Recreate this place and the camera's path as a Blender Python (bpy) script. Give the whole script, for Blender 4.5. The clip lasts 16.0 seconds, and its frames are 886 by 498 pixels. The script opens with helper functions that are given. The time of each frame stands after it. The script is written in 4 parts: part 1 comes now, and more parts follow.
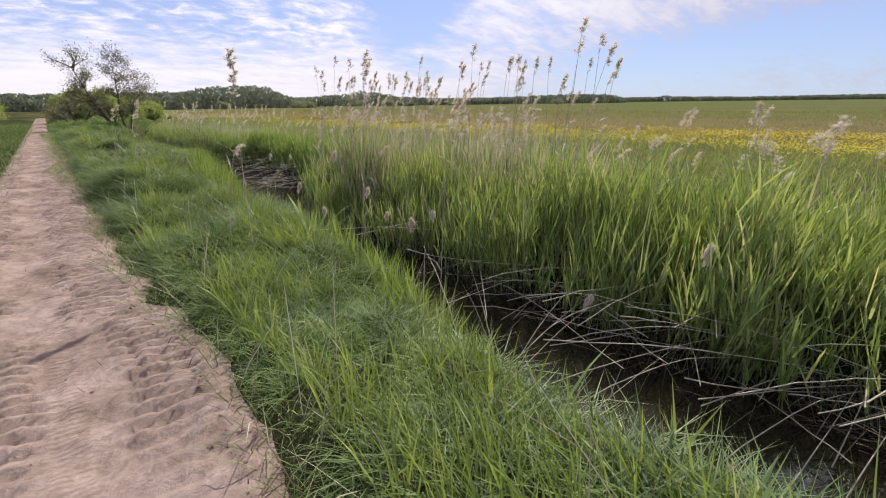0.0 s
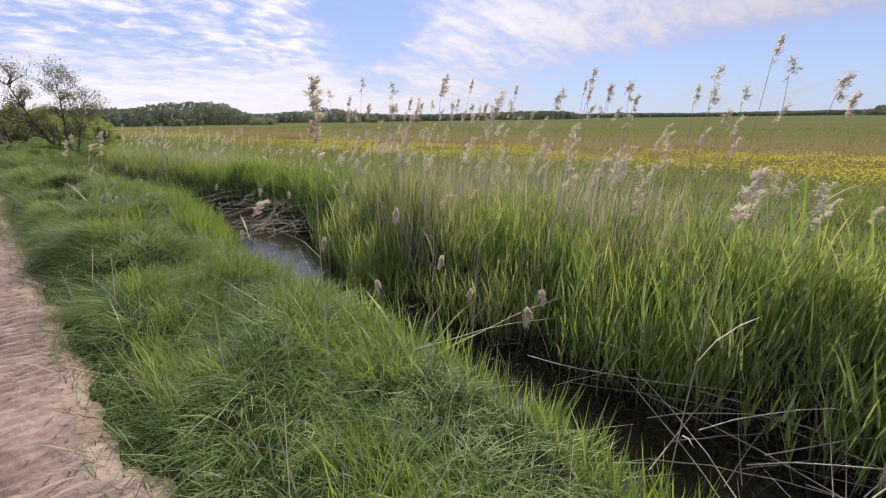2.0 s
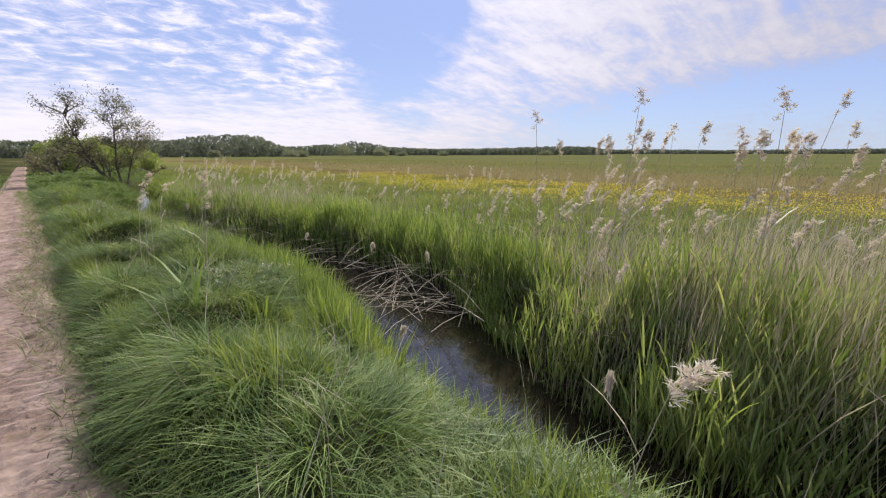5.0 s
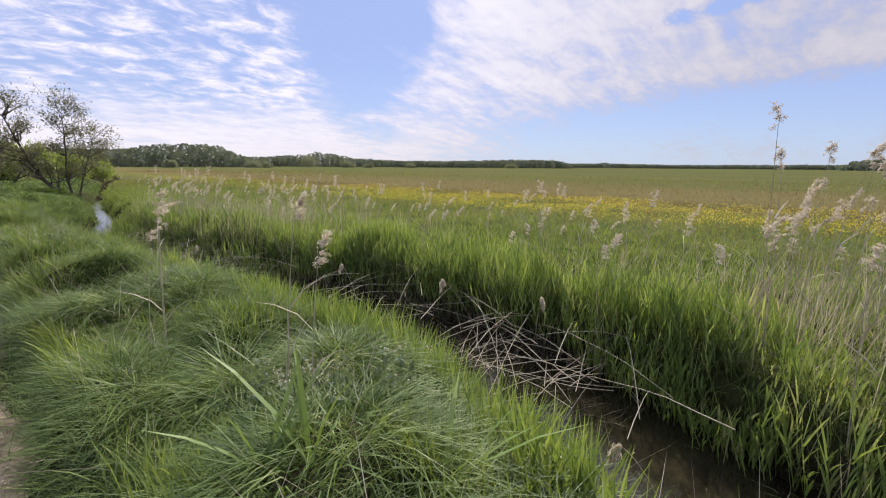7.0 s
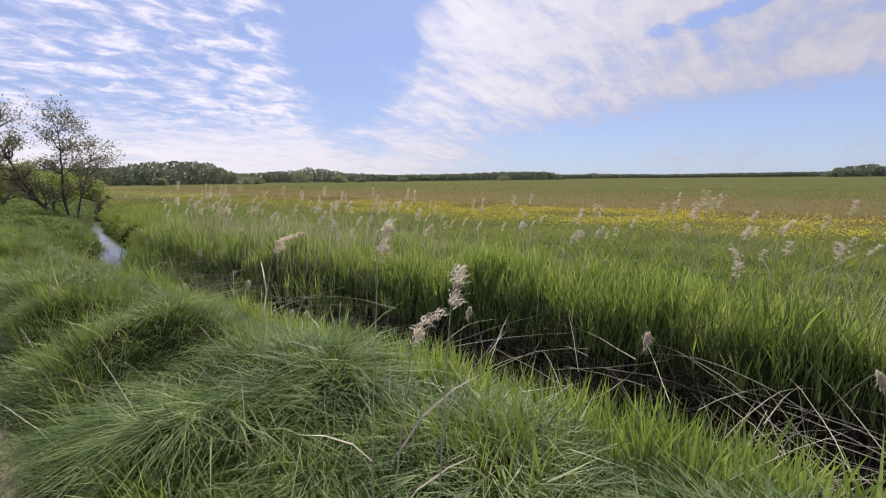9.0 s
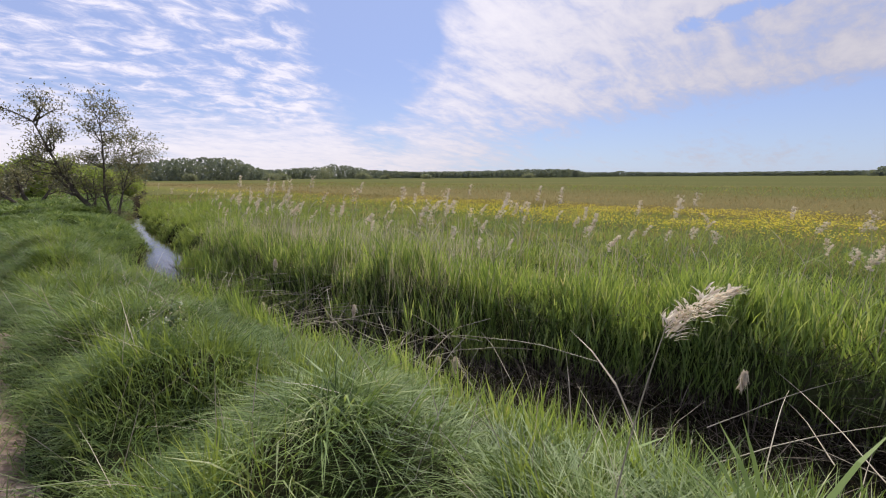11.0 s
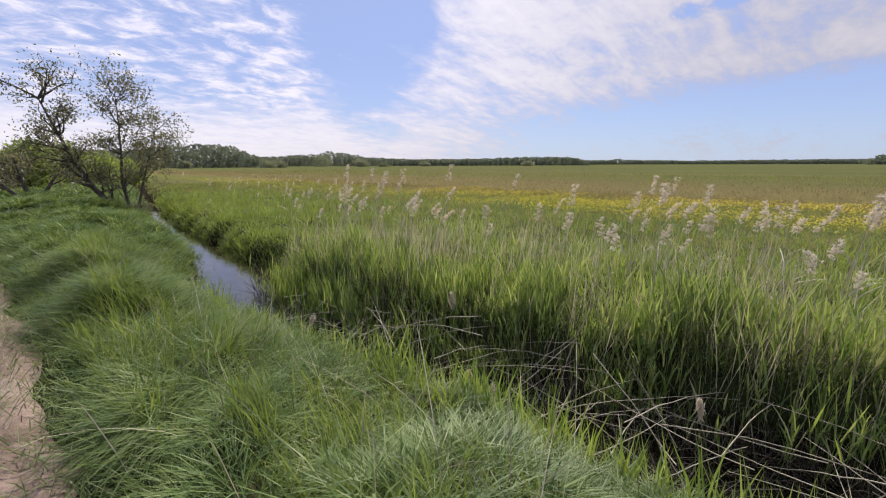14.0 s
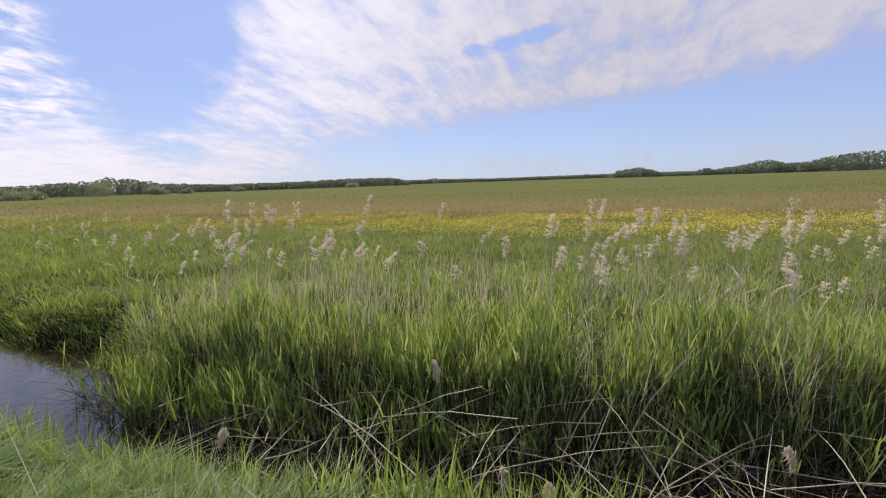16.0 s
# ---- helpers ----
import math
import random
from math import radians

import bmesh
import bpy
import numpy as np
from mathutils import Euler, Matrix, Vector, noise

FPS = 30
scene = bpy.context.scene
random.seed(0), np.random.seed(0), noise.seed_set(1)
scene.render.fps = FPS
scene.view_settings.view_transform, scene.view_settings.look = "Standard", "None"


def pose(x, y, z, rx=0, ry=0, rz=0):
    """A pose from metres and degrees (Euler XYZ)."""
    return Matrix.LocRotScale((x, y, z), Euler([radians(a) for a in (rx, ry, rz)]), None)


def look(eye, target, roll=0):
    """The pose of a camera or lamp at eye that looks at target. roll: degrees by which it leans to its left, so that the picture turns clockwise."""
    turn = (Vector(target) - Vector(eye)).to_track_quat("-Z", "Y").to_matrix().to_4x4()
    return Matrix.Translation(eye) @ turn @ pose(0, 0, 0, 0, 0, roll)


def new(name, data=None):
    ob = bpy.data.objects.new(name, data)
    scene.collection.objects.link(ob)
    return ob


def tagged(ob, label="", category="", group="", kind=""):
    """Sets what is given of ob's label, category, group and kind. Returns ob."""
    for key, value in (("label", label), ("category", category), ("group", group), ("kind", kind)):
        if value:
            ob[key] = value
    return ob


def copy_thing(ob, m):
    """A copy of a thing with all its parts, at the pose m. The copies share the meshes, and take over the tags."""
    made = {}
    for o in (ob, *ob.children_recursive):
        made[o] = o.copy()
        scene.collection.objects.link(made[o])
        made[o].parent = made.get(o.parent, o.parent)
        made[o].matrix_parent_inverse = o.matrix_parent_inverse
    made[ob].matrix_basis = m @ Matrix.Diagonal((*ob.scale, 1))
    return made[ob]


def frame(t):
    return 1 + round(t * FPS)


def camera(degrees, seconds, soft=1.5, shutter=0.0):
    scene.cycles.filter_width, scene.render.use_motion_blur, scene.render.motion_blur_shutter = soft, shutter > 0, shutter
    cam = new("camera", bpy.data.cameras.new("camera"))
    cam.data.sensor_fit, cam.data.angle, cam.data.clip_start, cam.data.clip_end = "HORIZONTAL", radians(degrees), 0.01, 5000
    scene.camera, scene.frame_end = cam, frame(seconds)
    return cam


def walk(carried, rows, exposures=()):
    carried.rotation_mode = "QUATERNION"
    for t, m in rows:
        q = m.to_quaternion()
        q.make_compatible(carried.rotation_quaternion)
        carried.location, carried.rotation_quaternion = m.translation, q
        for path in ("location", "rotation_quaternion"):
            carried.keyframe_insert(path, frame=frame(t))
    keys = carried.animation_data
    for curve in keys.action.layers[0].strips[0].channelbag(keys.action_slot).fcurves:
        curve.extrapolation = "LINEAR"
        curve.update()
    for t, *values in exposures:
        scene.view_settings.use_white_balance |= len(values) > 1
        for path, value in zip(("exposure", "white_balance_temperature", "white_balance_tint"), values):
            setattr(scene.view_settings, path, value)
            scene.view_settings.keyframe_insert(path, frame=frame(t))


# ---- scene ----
cam = camera(92.2, 16.0, soft=1.1)
PATH = [
    (0, (0.104, 0.043, 1.413), (1.359, 1.459, 0.766), -0.75),
    (0.5, (0.153, 0.665, 1.524), (1.516, 1.958, 0.84), 0.3),
    (1, (0.119, 1.175, 1.626), (1.498, 2.482, 1.002), -0.6),
    (1.5, (0.214, 1.712, 1.644), (1.605, 3.019, 1.043), -0.3),
    (2, (0.205, 2.234, 1.672), (1.592, 3.551, 1.088), -0.8),
    (2.5, (0.232, 2.809, 1.641), (1.631, 4.117, 1.065), -0.3),
    (3, (0.243, 3.443, 1.648), (1.636, 4.766, 1.091), 0.8),
    (3.5, (0.218, 4.057, 1.67), (1.598, 5.393, 1.113), 0.6),
    (4, (0.292, 4.71, 1.733), (1.647, 6.086, 1.213), -1.1),
    (4.5, (0.246, 5.426, 1.727), (1.595, 6.822, 1.25), -0.3),
    (4.7, (0.292, 5.71, 1.712), (1.631, 7.125, 1.259), -0.2),
    (6.8, (0.312, 8.47, 1.717), (1.774, 9.787, 1.36), 1.5),
    (7, (0.316, 8.722, 1.695), (1.783, 10.025, 1.311), 0.4),
    (7.5, (0.389, 9.555, 1.677), (1.871, 10.846, 1.307), -0.4),
    (8, (0.302, 10.252, 1.695), (1.796, 11.536, 1.35), -0.8),
    (8.5, (0.301, 10.896, 1.677), (1.8, 12.178, 1.351), -0.7),
    (9, (0.268, 11.523, 1.647), (1.77, 12.803, 1.322), -0.6),
    (9.2, (0.229, 11.778, 1.661), (1.735, 13.054, 1.34), -0.4),
    (11.3, (0.424, 14.594, 1.587), (1.83, 15.974, 1.24), 0.1),
    (11.5, (0.403, 14.875, 1.565), (1.787, 16.275, 1.21), 0.6),
    (12, (0.324, 15.562, 1.592), (1.724, 16.945, 1.237), 1.0),
    (12.5, (0.318, 16.203, 1.606), (1.692, 17.597, 1.196), 0.9),
    (13, (0.2, 16.853, 1.632), (1.593, 18.229, 1.223), 0.5),
    (13.5, (0.234, 17.474, 1.634), (1.635, 18.836, 1.208), 0.3),
    (14, (0.176, 18.181, 1.654), (1.623, 19.504, 1.262), -0.2),
    (14.5, (0.174, 18.732, 1.644), (1.705, 19.962, 1.267), -0.2),
    (15, (0.208, 19.266, 1.692), (1.858, 20.336, 1.324), -0.1),
    (15.5, (0.207, 19.691, 1.756), (1.976, 20.558, 1.413), -1.6),
    (16, (0.349, 19.982, 1.781), (2.211, 20.641, 1.47), -1.9),
]
walk(cam, [(t, look(*p)) for t, *p in PATH], exposures=[(0.0, 0.15), (4.5, 0.12), (7.5, 0.08), (9.0, 0.02), (12.5, 0.02), (15.0, 0.06), (16.0, 0.08)])

# ---- daylight: thin broken cloud, sun high to the front right ----
SUN_BEARING, SUN_HEIGHT = 60.0, 44.0
sun = new("sun", bpy.data.lights.new("sun", "SUN"))
sun.data.energy, sun.data.angle, sun.data.color = 5.0, radians(0.8), (1.0, 0.95, 0.87)
sb, sh = radians(SUN_BEARING), radians(SUN_HEIGHT)
sun.matrix_world = look((math.sin(sb) * 50, math.cos(sb) * 50, math.tan(sh) * 50), (0, 0, 0))

world = bpy.data.worlds.new("sky")
scene.world = world
world.use_nodes = True


class Net:
    """A small writer of shader nodes."""

    def __init__(self, tree):
        self.tree = tree
        tree.nodes.clear()

    def node(self, kind, ins=(), **props):
        n = self.tree.nodes.new(kind)
        for k, v in props.items():
            setattr(n, k, v)
        for k, v in dict(ins).items():
            if hasattr(v, "links"):
                self.tree.links.new(v, n.inputs[k])
            else:
                n.inputs[k].default_value = v
        return n

    def math(self, op, a, b=0.0, c=0.0, clamp=False):
        return self.node("ShaderNodeMath", {0: a, 1: b, 2: c}, operation=op, use_clamp=clamp).outputs[0]

    def step(self, v, lo, hi):
        n = self.node("ShaderNodeMapRange", {0: v, 1: lo, 2: hi, 3: 0.0, 4: 1.0}, interpolation_type="SMOOTHSTEP")
        return n.outputs[0]

    def ramp(self, v, stops):
        n = self.node("ShaderNodeValToRGB", {0: v})
        el = n.color_ramp.elements
        while len(el) < len(stops):
            el.new(0.5)
        for e, (p, c) in zip(el, stops):
            e.position, e.color = p, (*c, 1.0)
        return n.outputs[0]

    def mix(self, f, a, b, blend="MIX"):
        n = self.node("ShaderNodeMix", data_type="RGBA", blend_type=blend)
        for i, v in ((0, f), (6, a), (7, b)):
            if hasattr(v, "links"):
                self.tree.links.new(v, n.inputs[i])
            else:
                n.inputs[i].default_value = v if i == 0 else (*v, 1.0)
        return n.outputs[2]

    def noise(self, vec, scale, detail=4.0, rough=0.55, distort=0.0):
        return self.node("ShaderNodeTexNoise", {"Vector": vec, "Scale": scale, "Detail": detail, "Roughness": rough, "Distortion": distort}).outputs[0]


def build_sky():
    g = Net(world.node_tree)
    d = g.node("ShaderNodeTexCoord").outputs["Generated"]
    xyz = g.node("ShaderNodeSeparateXYZ", {0: d}).outputs
    sky = g.node("ShaderNodeTexSky", {}, sky_type="NISHITA", sun_disc=False, sun_elevation=sh, sun_rotation=sb, air_density=1.0, dust_density=0.4, ozone_density=2.0)
    up = g.math("MAXIMUM", xyz[2], 0.0)
    az = g.math("MULTIPLY", g.math("ARCTAN2", xyz[0], xyz[1]), 57.2958)
    el = g.math("MULTIPLY", g.math("ARCSINE", up), 57.2958)
    # cloud deck seen in perspective
    k = g.math("ADD", up, 0.22)
    flat = g.node("ShaderNodeCombineXYZ", {0: g.math("DIVIDE", xyz[0], k), 1: g.math("DIVIDE", xyz[1], k), 2: 0.0}).outputs[0]
    turned = g.node("ShaderNodeMapping", {0: flat, "Rotation": (0, 0, radians(48)), "Scale": (0.8, 1.3, 1.0)}).outputs[0]
    big = g.noise(turned, 1.1, 5.0, 0.55, 0.5)
    puffs = g.noise(turned, 5.5, 6.0, 0.66, 0.5)
    ripple = g.noise(g.node("ShaderNodeMapping", {0: flat, "Rotation": (0, 0, radians(20)), "Scale": (1.0, 1.5, 1.0)}).outputs[0], 6.5, 6.0, 0.62, 0.5)
    wisps = g.noise(g.node("ShaderNodeMapping", {0: flat, "Rotation": (0, 0, radians(62)), "Scale": (0.55, 2.4, 1.0)}).outputs[0], 2.6, 6.0, 0.62, 0.7)
    sway = g.math("MULTIPLY", g.math("SUBTRACT", big, 0.5), 22.0)
    cover = g.math("ADD", g.math("MULTIPLY", big, 0.5), g.math("ADD", g.math("MULTIPLY", puffs, 0.38), g.math("MULTIPLY", ripple, 0.27)))
    # the clear lane between the two cloud banks
    away = g.math("ABSOLUTE", g.math("ADD", g.math("SUBTRACT", az, 38.5), sway))
    lane = g.math("SUBTRACT", g.math("MULTIPLY", g.math("SUBTRACT", el, 5.0), 0.62), away)
    lane = g.math("MULTIPLY", g.step(lane, -5.0, 3.0), -0.27)
    # clear air under the bank that lies to the right
    low = g.math("SUBTRACT", g.math("ADD", g.math("MULTIPLY", g.math("SUBTRACT", az, 55.0), 0.11), 4.6), el)
    low = g.math("ADD", low, g.math("MULTIPLY", sway, 0.3))
    low = g.math("MULTIPLY", g.math("MULTIPLY", g.step(low, -2.6, 2.2), g.step(az, 40.0, 62.0)), -0.30)
    # thicker bank to the right of the lane
    bank = g.math("MULTIPLY", g.math("MULTIPLY", g.step(az, 44.0, 54.0), g.step(el, 6.0, 11.0)), 0.13)
    base = g.math("MULTIPLY", g.math("SUBTRACT", 1.0, g.step(el, 2.0, 8.0)), 0.16)
    cover = g.math("ADD", cover, g.math("ADD", g.math("ADD", lane, low), g.math("ADD", bank, base)))
    patchy = g.math("MULTIPLY", g.math("SUBTRACT", 1.0, g.step(az, 26.0, 36.0)), g.step(el, 5.0, 9.0))
    cover = g.math("ADD", cover, g.math("MULTIPLY", g.math("MULTIPLY", g.math("SUBTRACT", ripple, 0.52), 0.85), patchy))
    cover = g.math("ADD", cover, g.math("MULTIPLY", g.math("MULTIPLY", g.math("SUBTRACT", wisps, 0.5), 0.42), g.step(az, 40.0, 52.0)))
    # a torn blue slit high in the right bank
    tear = g.math("ADD", g.math("POWER", g.math("DIVIDE", g.math("SUBTRACT", az, 80.0), 6.0), 2.0), g.math("POWER", g.math("DIVIDE", g.math("SUBTRACT", g.math("SUBTRACT", el, 16.6), g.math("MULTIPLY", g.math("SUBTRACT", az, 80.0), 0.14)), 0.9), 2.0))
    cover = g.math("SUBTRACT", cover, g.math("MULTIPLY", g.math("SUBTRACT", 1.0, g.step(g.math("ADD", tear, g.math("MULTIPLY", puffs, 3.4)), 1.2, 3.2)), 0.42))
    amount = g.math("ADD", g.math("MULTIPLY", g.step(cover, 0.40, 0.72), 0.82), 0.14)
    white = g.mix(g.step(cover, 0.5, 0.85), (0.64, 0.64, 0.82), (0.88, 0.84, 0.92))
    warm = g.mix(g.math("MULTIPLY", g.math("SUBTRACT", 1.0, g.step(el, 0.0, 8.0)), 0.7), white, (0.78, 0.73, 0.78))
    air = g.node("ShaderNodeVectorMath", {0: sky.outputs[0], 1: (0.055, 0.075, 0.105)}, operation="MULTIPLY").outputs[0]
    clear = g.mix(0.65, air, g.mix(g.step(el, 0.0, 14.0), (0.52, 0.60, 0.86), (0.40, 0.50, 0.87)))
    # thin cloud shines more towards the sun
    toward = g.node("ShaderNodeVectorMath", {0: d, 1: (math.sin(sb - 0.9) * math.cos(0.6), math.cos(sb - 0.9) * math.cos(0.6), math.sin(0.6))}, operation="DOT_PRODUCT").outputs["Value"]
    shine = g.math("ADD", 0.74, g.math("MULTIPLY", g.step(toward, 0.2, 1.0), 0.42))
    warm = g.node("ShaderNodeVectorMath", {0: warm, "Scale": shine}, operation="SCALE").outputs[0]
    clouds = g.mix(amount, clear, warm)
    bg = g.node("ShaderNodeBackground", {0: clouds, 1: 1.0}).outputs[0]
    g.node("ShaderNodeOutputWorld", {0: bg})


build_sky()


# ---- materials ----
def material(name, make):
    m = bpy.data.materials.new(name)
    m.use_nodes = True
    g = Net(m.node_tree)
    out = make(g)
    g.node("ShaderNodeOutputMaterial", {0: out})
    return m


def leafy(stops, glow=0.35, rough=0.55, patch=1.5, vary=0.35, spec=0.3, through_tint=(1.2, 1.12, 0.62)):
    """Thin leaves: each blade has its own tone, patches of ground differ, and light comes through."""
    def make(g):
        geo = g.node("ShaderNodeNewGeometry")
        pick = geo.outputs["Random Per Island"]
        spot = g.noise(geo.outputs["Position"], patch, 3.0)
        v = g.math("ADD", g.math("MULTIPLY", pick, 1.0 - vary), g.math("MULTIPLY", g.step(spot, 0.3, 0.7), vary))
        col = g.ramp(v, stops)
        skin = g.node("ShaderNodeBsdfPrincipled", {"Base Color": col, "Roughness": rough, "Specular IOR Level": spec}).outputs[0]
        thru = g.node("ShaderNodeBsdfTranslucent", {0: g.mix(1.0, col, through_tint, "MULTIPLY")}).outputs[0]
        return g.node("ShaderNodeMixShader", {0: glow, 1: skin, 2: thru}).outputs[0]
    return make


def plain(stops, scale, rough=0.8, bump=0.3, dist=0.01, fine=6.0):
    def make(g):
        pos = g.node("ShaderNodeNewGeometry").outputs["Position"]
        a = g.noise(pos, scale, 5.0, 0.6)
        b = g.noise(pos, scale * fine, 4.0, 0.6)
        v = g.math("ADD", g.math("MULTIPLY", a, 0.6), g.math("MULTIPLY", b, 0.4))
        col = g.ramp(g.step(v, 0.3, 0.7), stops)
        nb = g.node("ShaderNodeBump", {"Strength": bump, "Distance": dist, "Height": b}).outputs[0]
        return g.node("ShaderNodeBsdfPrincipled", {"Base Color": col, "Roughness": rough, "Normal": nb, "Specular IOR Level": 0.25}).outputs[0]
    return make


def ground_look(g):
    pos = g.node("ShaderNodeNewGeometry").outputs["Position"]
    xyz = g.node("ShaderNodeSeparateXYZ", {0: pos}).outputs
    wob = g.noise(pos, 0.06, 4.0)
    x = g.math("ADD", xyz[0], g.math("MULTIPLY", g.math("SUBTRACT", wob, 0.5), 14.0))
    # near-black stops up to x = 3.5 paint the shade beneath the bank grass
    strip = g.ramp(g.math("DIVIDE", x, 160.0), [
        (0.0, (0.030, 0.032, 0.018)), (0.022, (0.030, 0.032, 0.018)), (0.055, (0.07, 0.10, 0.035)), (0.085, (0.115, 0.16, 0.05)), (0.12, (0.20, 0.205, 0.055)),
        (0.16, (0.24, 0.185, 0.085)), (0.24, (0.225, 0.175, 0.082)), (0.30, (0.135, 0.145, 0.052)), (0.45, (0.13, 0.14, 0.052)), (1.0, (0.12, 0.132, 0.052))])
    lanes = g.noise(g.node("ShaderNodeMapping", {0: pos, "Scale": (1.0, 0.16, 1.0)}).outputs[0], 0.07, 5.0, 0.6)
    strip = g.mix(g.math("MULTIPLY", g.step(lanes, 0.42, 0.62), 0.6), strip, (0.215, 0.17, 0.08))
    patch = g.noise(pos, 0.25, 5.0, 0.65)
    fine = g.noise(pos, 6.0, 6.0, 0.72)
    col = g.mix(g.math("MULTIPLY", g.step(patch, 0.35, 0.7), 0.35), strip, (0.17, 0.15, 0.07))
    col = g.mix(g.math("MULTIPLY", g.step(fine, 0.35, 0.7), 0.65), col, (0.055, 0.08, 0.025))
    # wet peat in the ditch
    wet = g.math("SUBTRACT", 1.0, g.step(xyz[2], -0.5, -0.25))
    col = g.mix(wet, col, (0.028, 0.022, 0.015))
    nb = g.node("ShaderNodeBump", {"Strength": 1.0, "Distance": 0.12, "Height": fine}).outputs[0]
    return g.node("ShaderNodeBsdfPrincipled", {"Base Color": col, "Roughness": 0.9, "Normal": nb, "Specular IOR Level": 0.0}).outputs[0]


def sand_look(g):
    pos = g.node("ShaderNodeNewGeometry").outputs["Position"]
    a = g.noise(pos, 1.7, 5.0, 0.6)
    b = g.noise(pos, 22.0, 5.0, 0.65)
    c = g.noise(pos, 240.0, 3.0, 0.6)
    col = g.ramp(g.step(g.math("ADD", g.math("MULTIPLY", a, 0.6), g.math("MULTIPLY", b, 0.4)), 0.32, 0.68), [
        (0.0, (0.21, 0.148, 0.115)), (0.5, (0.32, 0.235, 0.195)), (1.0, (0.41, 0.31, 0.262))])
    xyz = g.node("ShaderNodeSeparateXYZ", {0: pos}).outputs
    soil = g.math("MULTIPLY", g.step(g.noise(pos, 3.1, 5.0, 0.65), 0.42, 0.62), g.math("ADD", 0.25, g.math("MULTIPLY", g.step(xyz[1], 9.0, 17.0), 0.3)))
    col = g.mix(soil, col, (0.15, 0.11, 0.075))
    h = g.math("ADD", g.math("MULTIPLY", b, 1.0), g.math("MULTIPLY", c, 0.25))
    # fine cycle tread pressed along the lane
    tread = g.node("ShaderNodeTexWave", {"Vector": pos, "Scale": 9.0, "Distortion": 2.5, "Detail": 2.0, "Detail Scale": 2.0}, bands_direction="Y").outputs[1]
    lane = g.math("SUBTRACT", 1.0, g.step(g.math("ABSOLUTE", g.math("ADD", xyz[0], 0.14)), 0.05, 0.10))
    h = g.math("ADD", h, g.math("MULTIPLY", g.math("MULTIPLY", tread, lane), 0.3))
    nb = g.node("ShaderNodeBump", {"Strength": 0.8, "Distance": 0.02, "Height": h}).outputs[0]
    return g.node("ShaderNodeBsdfPrincipled", {"Base Color": col, "Roughness": 0.95, "Normal": nb, "Specular IOR Level": 0.0}).outputs[0]


def water_look(g):
    pos = g.node("ShaderNodeNewGeometry").outputs["Position"]
    rip = g.noise(pos, 7.0, 3.0, 0.5, 0.3)
    scum = g.noise(pos, 2.3, 5.0, 0.7)
    nb = g.node("ShaderNodeBump", {"Strength": 0.12, "Distance": 0.03, "Height": rip}).outputs[0]
    col = g.ramp(g.step(scum, 0.5, 0.75), [(0.0, (0.018, 0.014, 0.009)), (1.0, (0.05, 0.042, 0.022))])
    return g.node("ShaderNodeBsdfPrincipled", {"Base Color": col, "Roughness": 0.05, "IOR": 1.5, "Specular IOR Level": 0.8, "Normal": nb}).outputs[0]


GRASS = material("bank_grass_blades", leafy([(0.0, (0.04, 0.067, 0.021)), (0.4, (0.125, 0.19, 0.054)), (0.75, (0.235, 0.315, 0.098)), (0.92, (0.37, 0.41, 0.185)), (1.0, (0.58, 0.55, 0.38))], 0.38, 0.5, 3.2, 0.5, 0.28, (1.18, 1.12, 0.66)))
COARSE = material("coarse_grass_blades", leafy([(0.0, (0.11, 0.155, 0.045)), (0.5, (0.215, 0.29, 0.07)), (0.9, (0.36, 0.43, 0.12)), (1.0, (0.55, 0.50, 0.28))], 0.42, 0.5, 1.2, 0.3, 0.28))
TUSSOCK = material("tussock_blades", leafy([(0.0, (0.07, 0.10, 0.036)), (0.45, (0.165, 0.22, 0.078)), (0.85, (0.33, 0.36, 0.175)), (1.0, (0.56, 0.52, 0.34))], 0.36, 0.5, 2.0, 0.25, 0.3, (1.15, 1.12, 0.7)))
# coarse blades darkened: the ditch side's shade is in the colour
SHADE_GRASS = material("shade_toned_ditch_blades", leafy([(0.0, (0.05, 0.07, 0.028)), (0.6, (0.13, 0.185, 0.06)), (1.0, (0.25, 0.28, 0.11))], 0.28, 0.55, 1.2, 0.3, 0.2))
REED_LEAF = material("young_reed_leaves", leafy([(0.0, (0.085, 0.13, 0.045)), (0.45, (0.21, 0.30, 0.08)), (0.85, (0.38, 0.47, 0.14)), (1.0, (0.56, 0.53, 0.30))], 0.36, 0.45, 0.9, 0.3, 0.4))
STRAW = material("dead_reed_straw", leafy([(0.0, (0.22, 0.175, 0.115)), (0.5, (0.43, 0.37, 0.27)), (1.0, (0.64, 0.58, 0.45))], 0.12, 0.5, through_tint=(1.0, 1.0, 1.0)))
DRY_STEM = material("thin_dry_reed_stems", leafy([(0.0, (0.34, 0.28, 0.19)), (0.5, (0.52, 0.45, 0.32)), (1.0, (0.66, 0.60, 0.46))], 0.4, 0.5, through_tint=(1.0, 0.98, 0.9)))
REED_PALE = material("yellowing_reed_leaves", leafy([(0.0, (0.12, 0.15, 0.06)), (0.4, (0.27, 0.34, 0.13)), (0.8, (0.42, 0.46, 0.21)), (1.0, (0.60, 0.54, 0.36))], 0.45, 0.4, 0.9, 0.3, 0.5))
# brown litter taken near black, so its colour holds the ditch's shade
SHADED_LITTER = material("shade_darkened_litter", leafy([(0.0, (0.025, 0.02, 0.013)), (0.65, (0.06, 0.046, 0.032)), (0.88, (0.14, 0.11, 0.08)), (1.0, (0.44, 0.38, 0.29))], 0.05, 0.7))
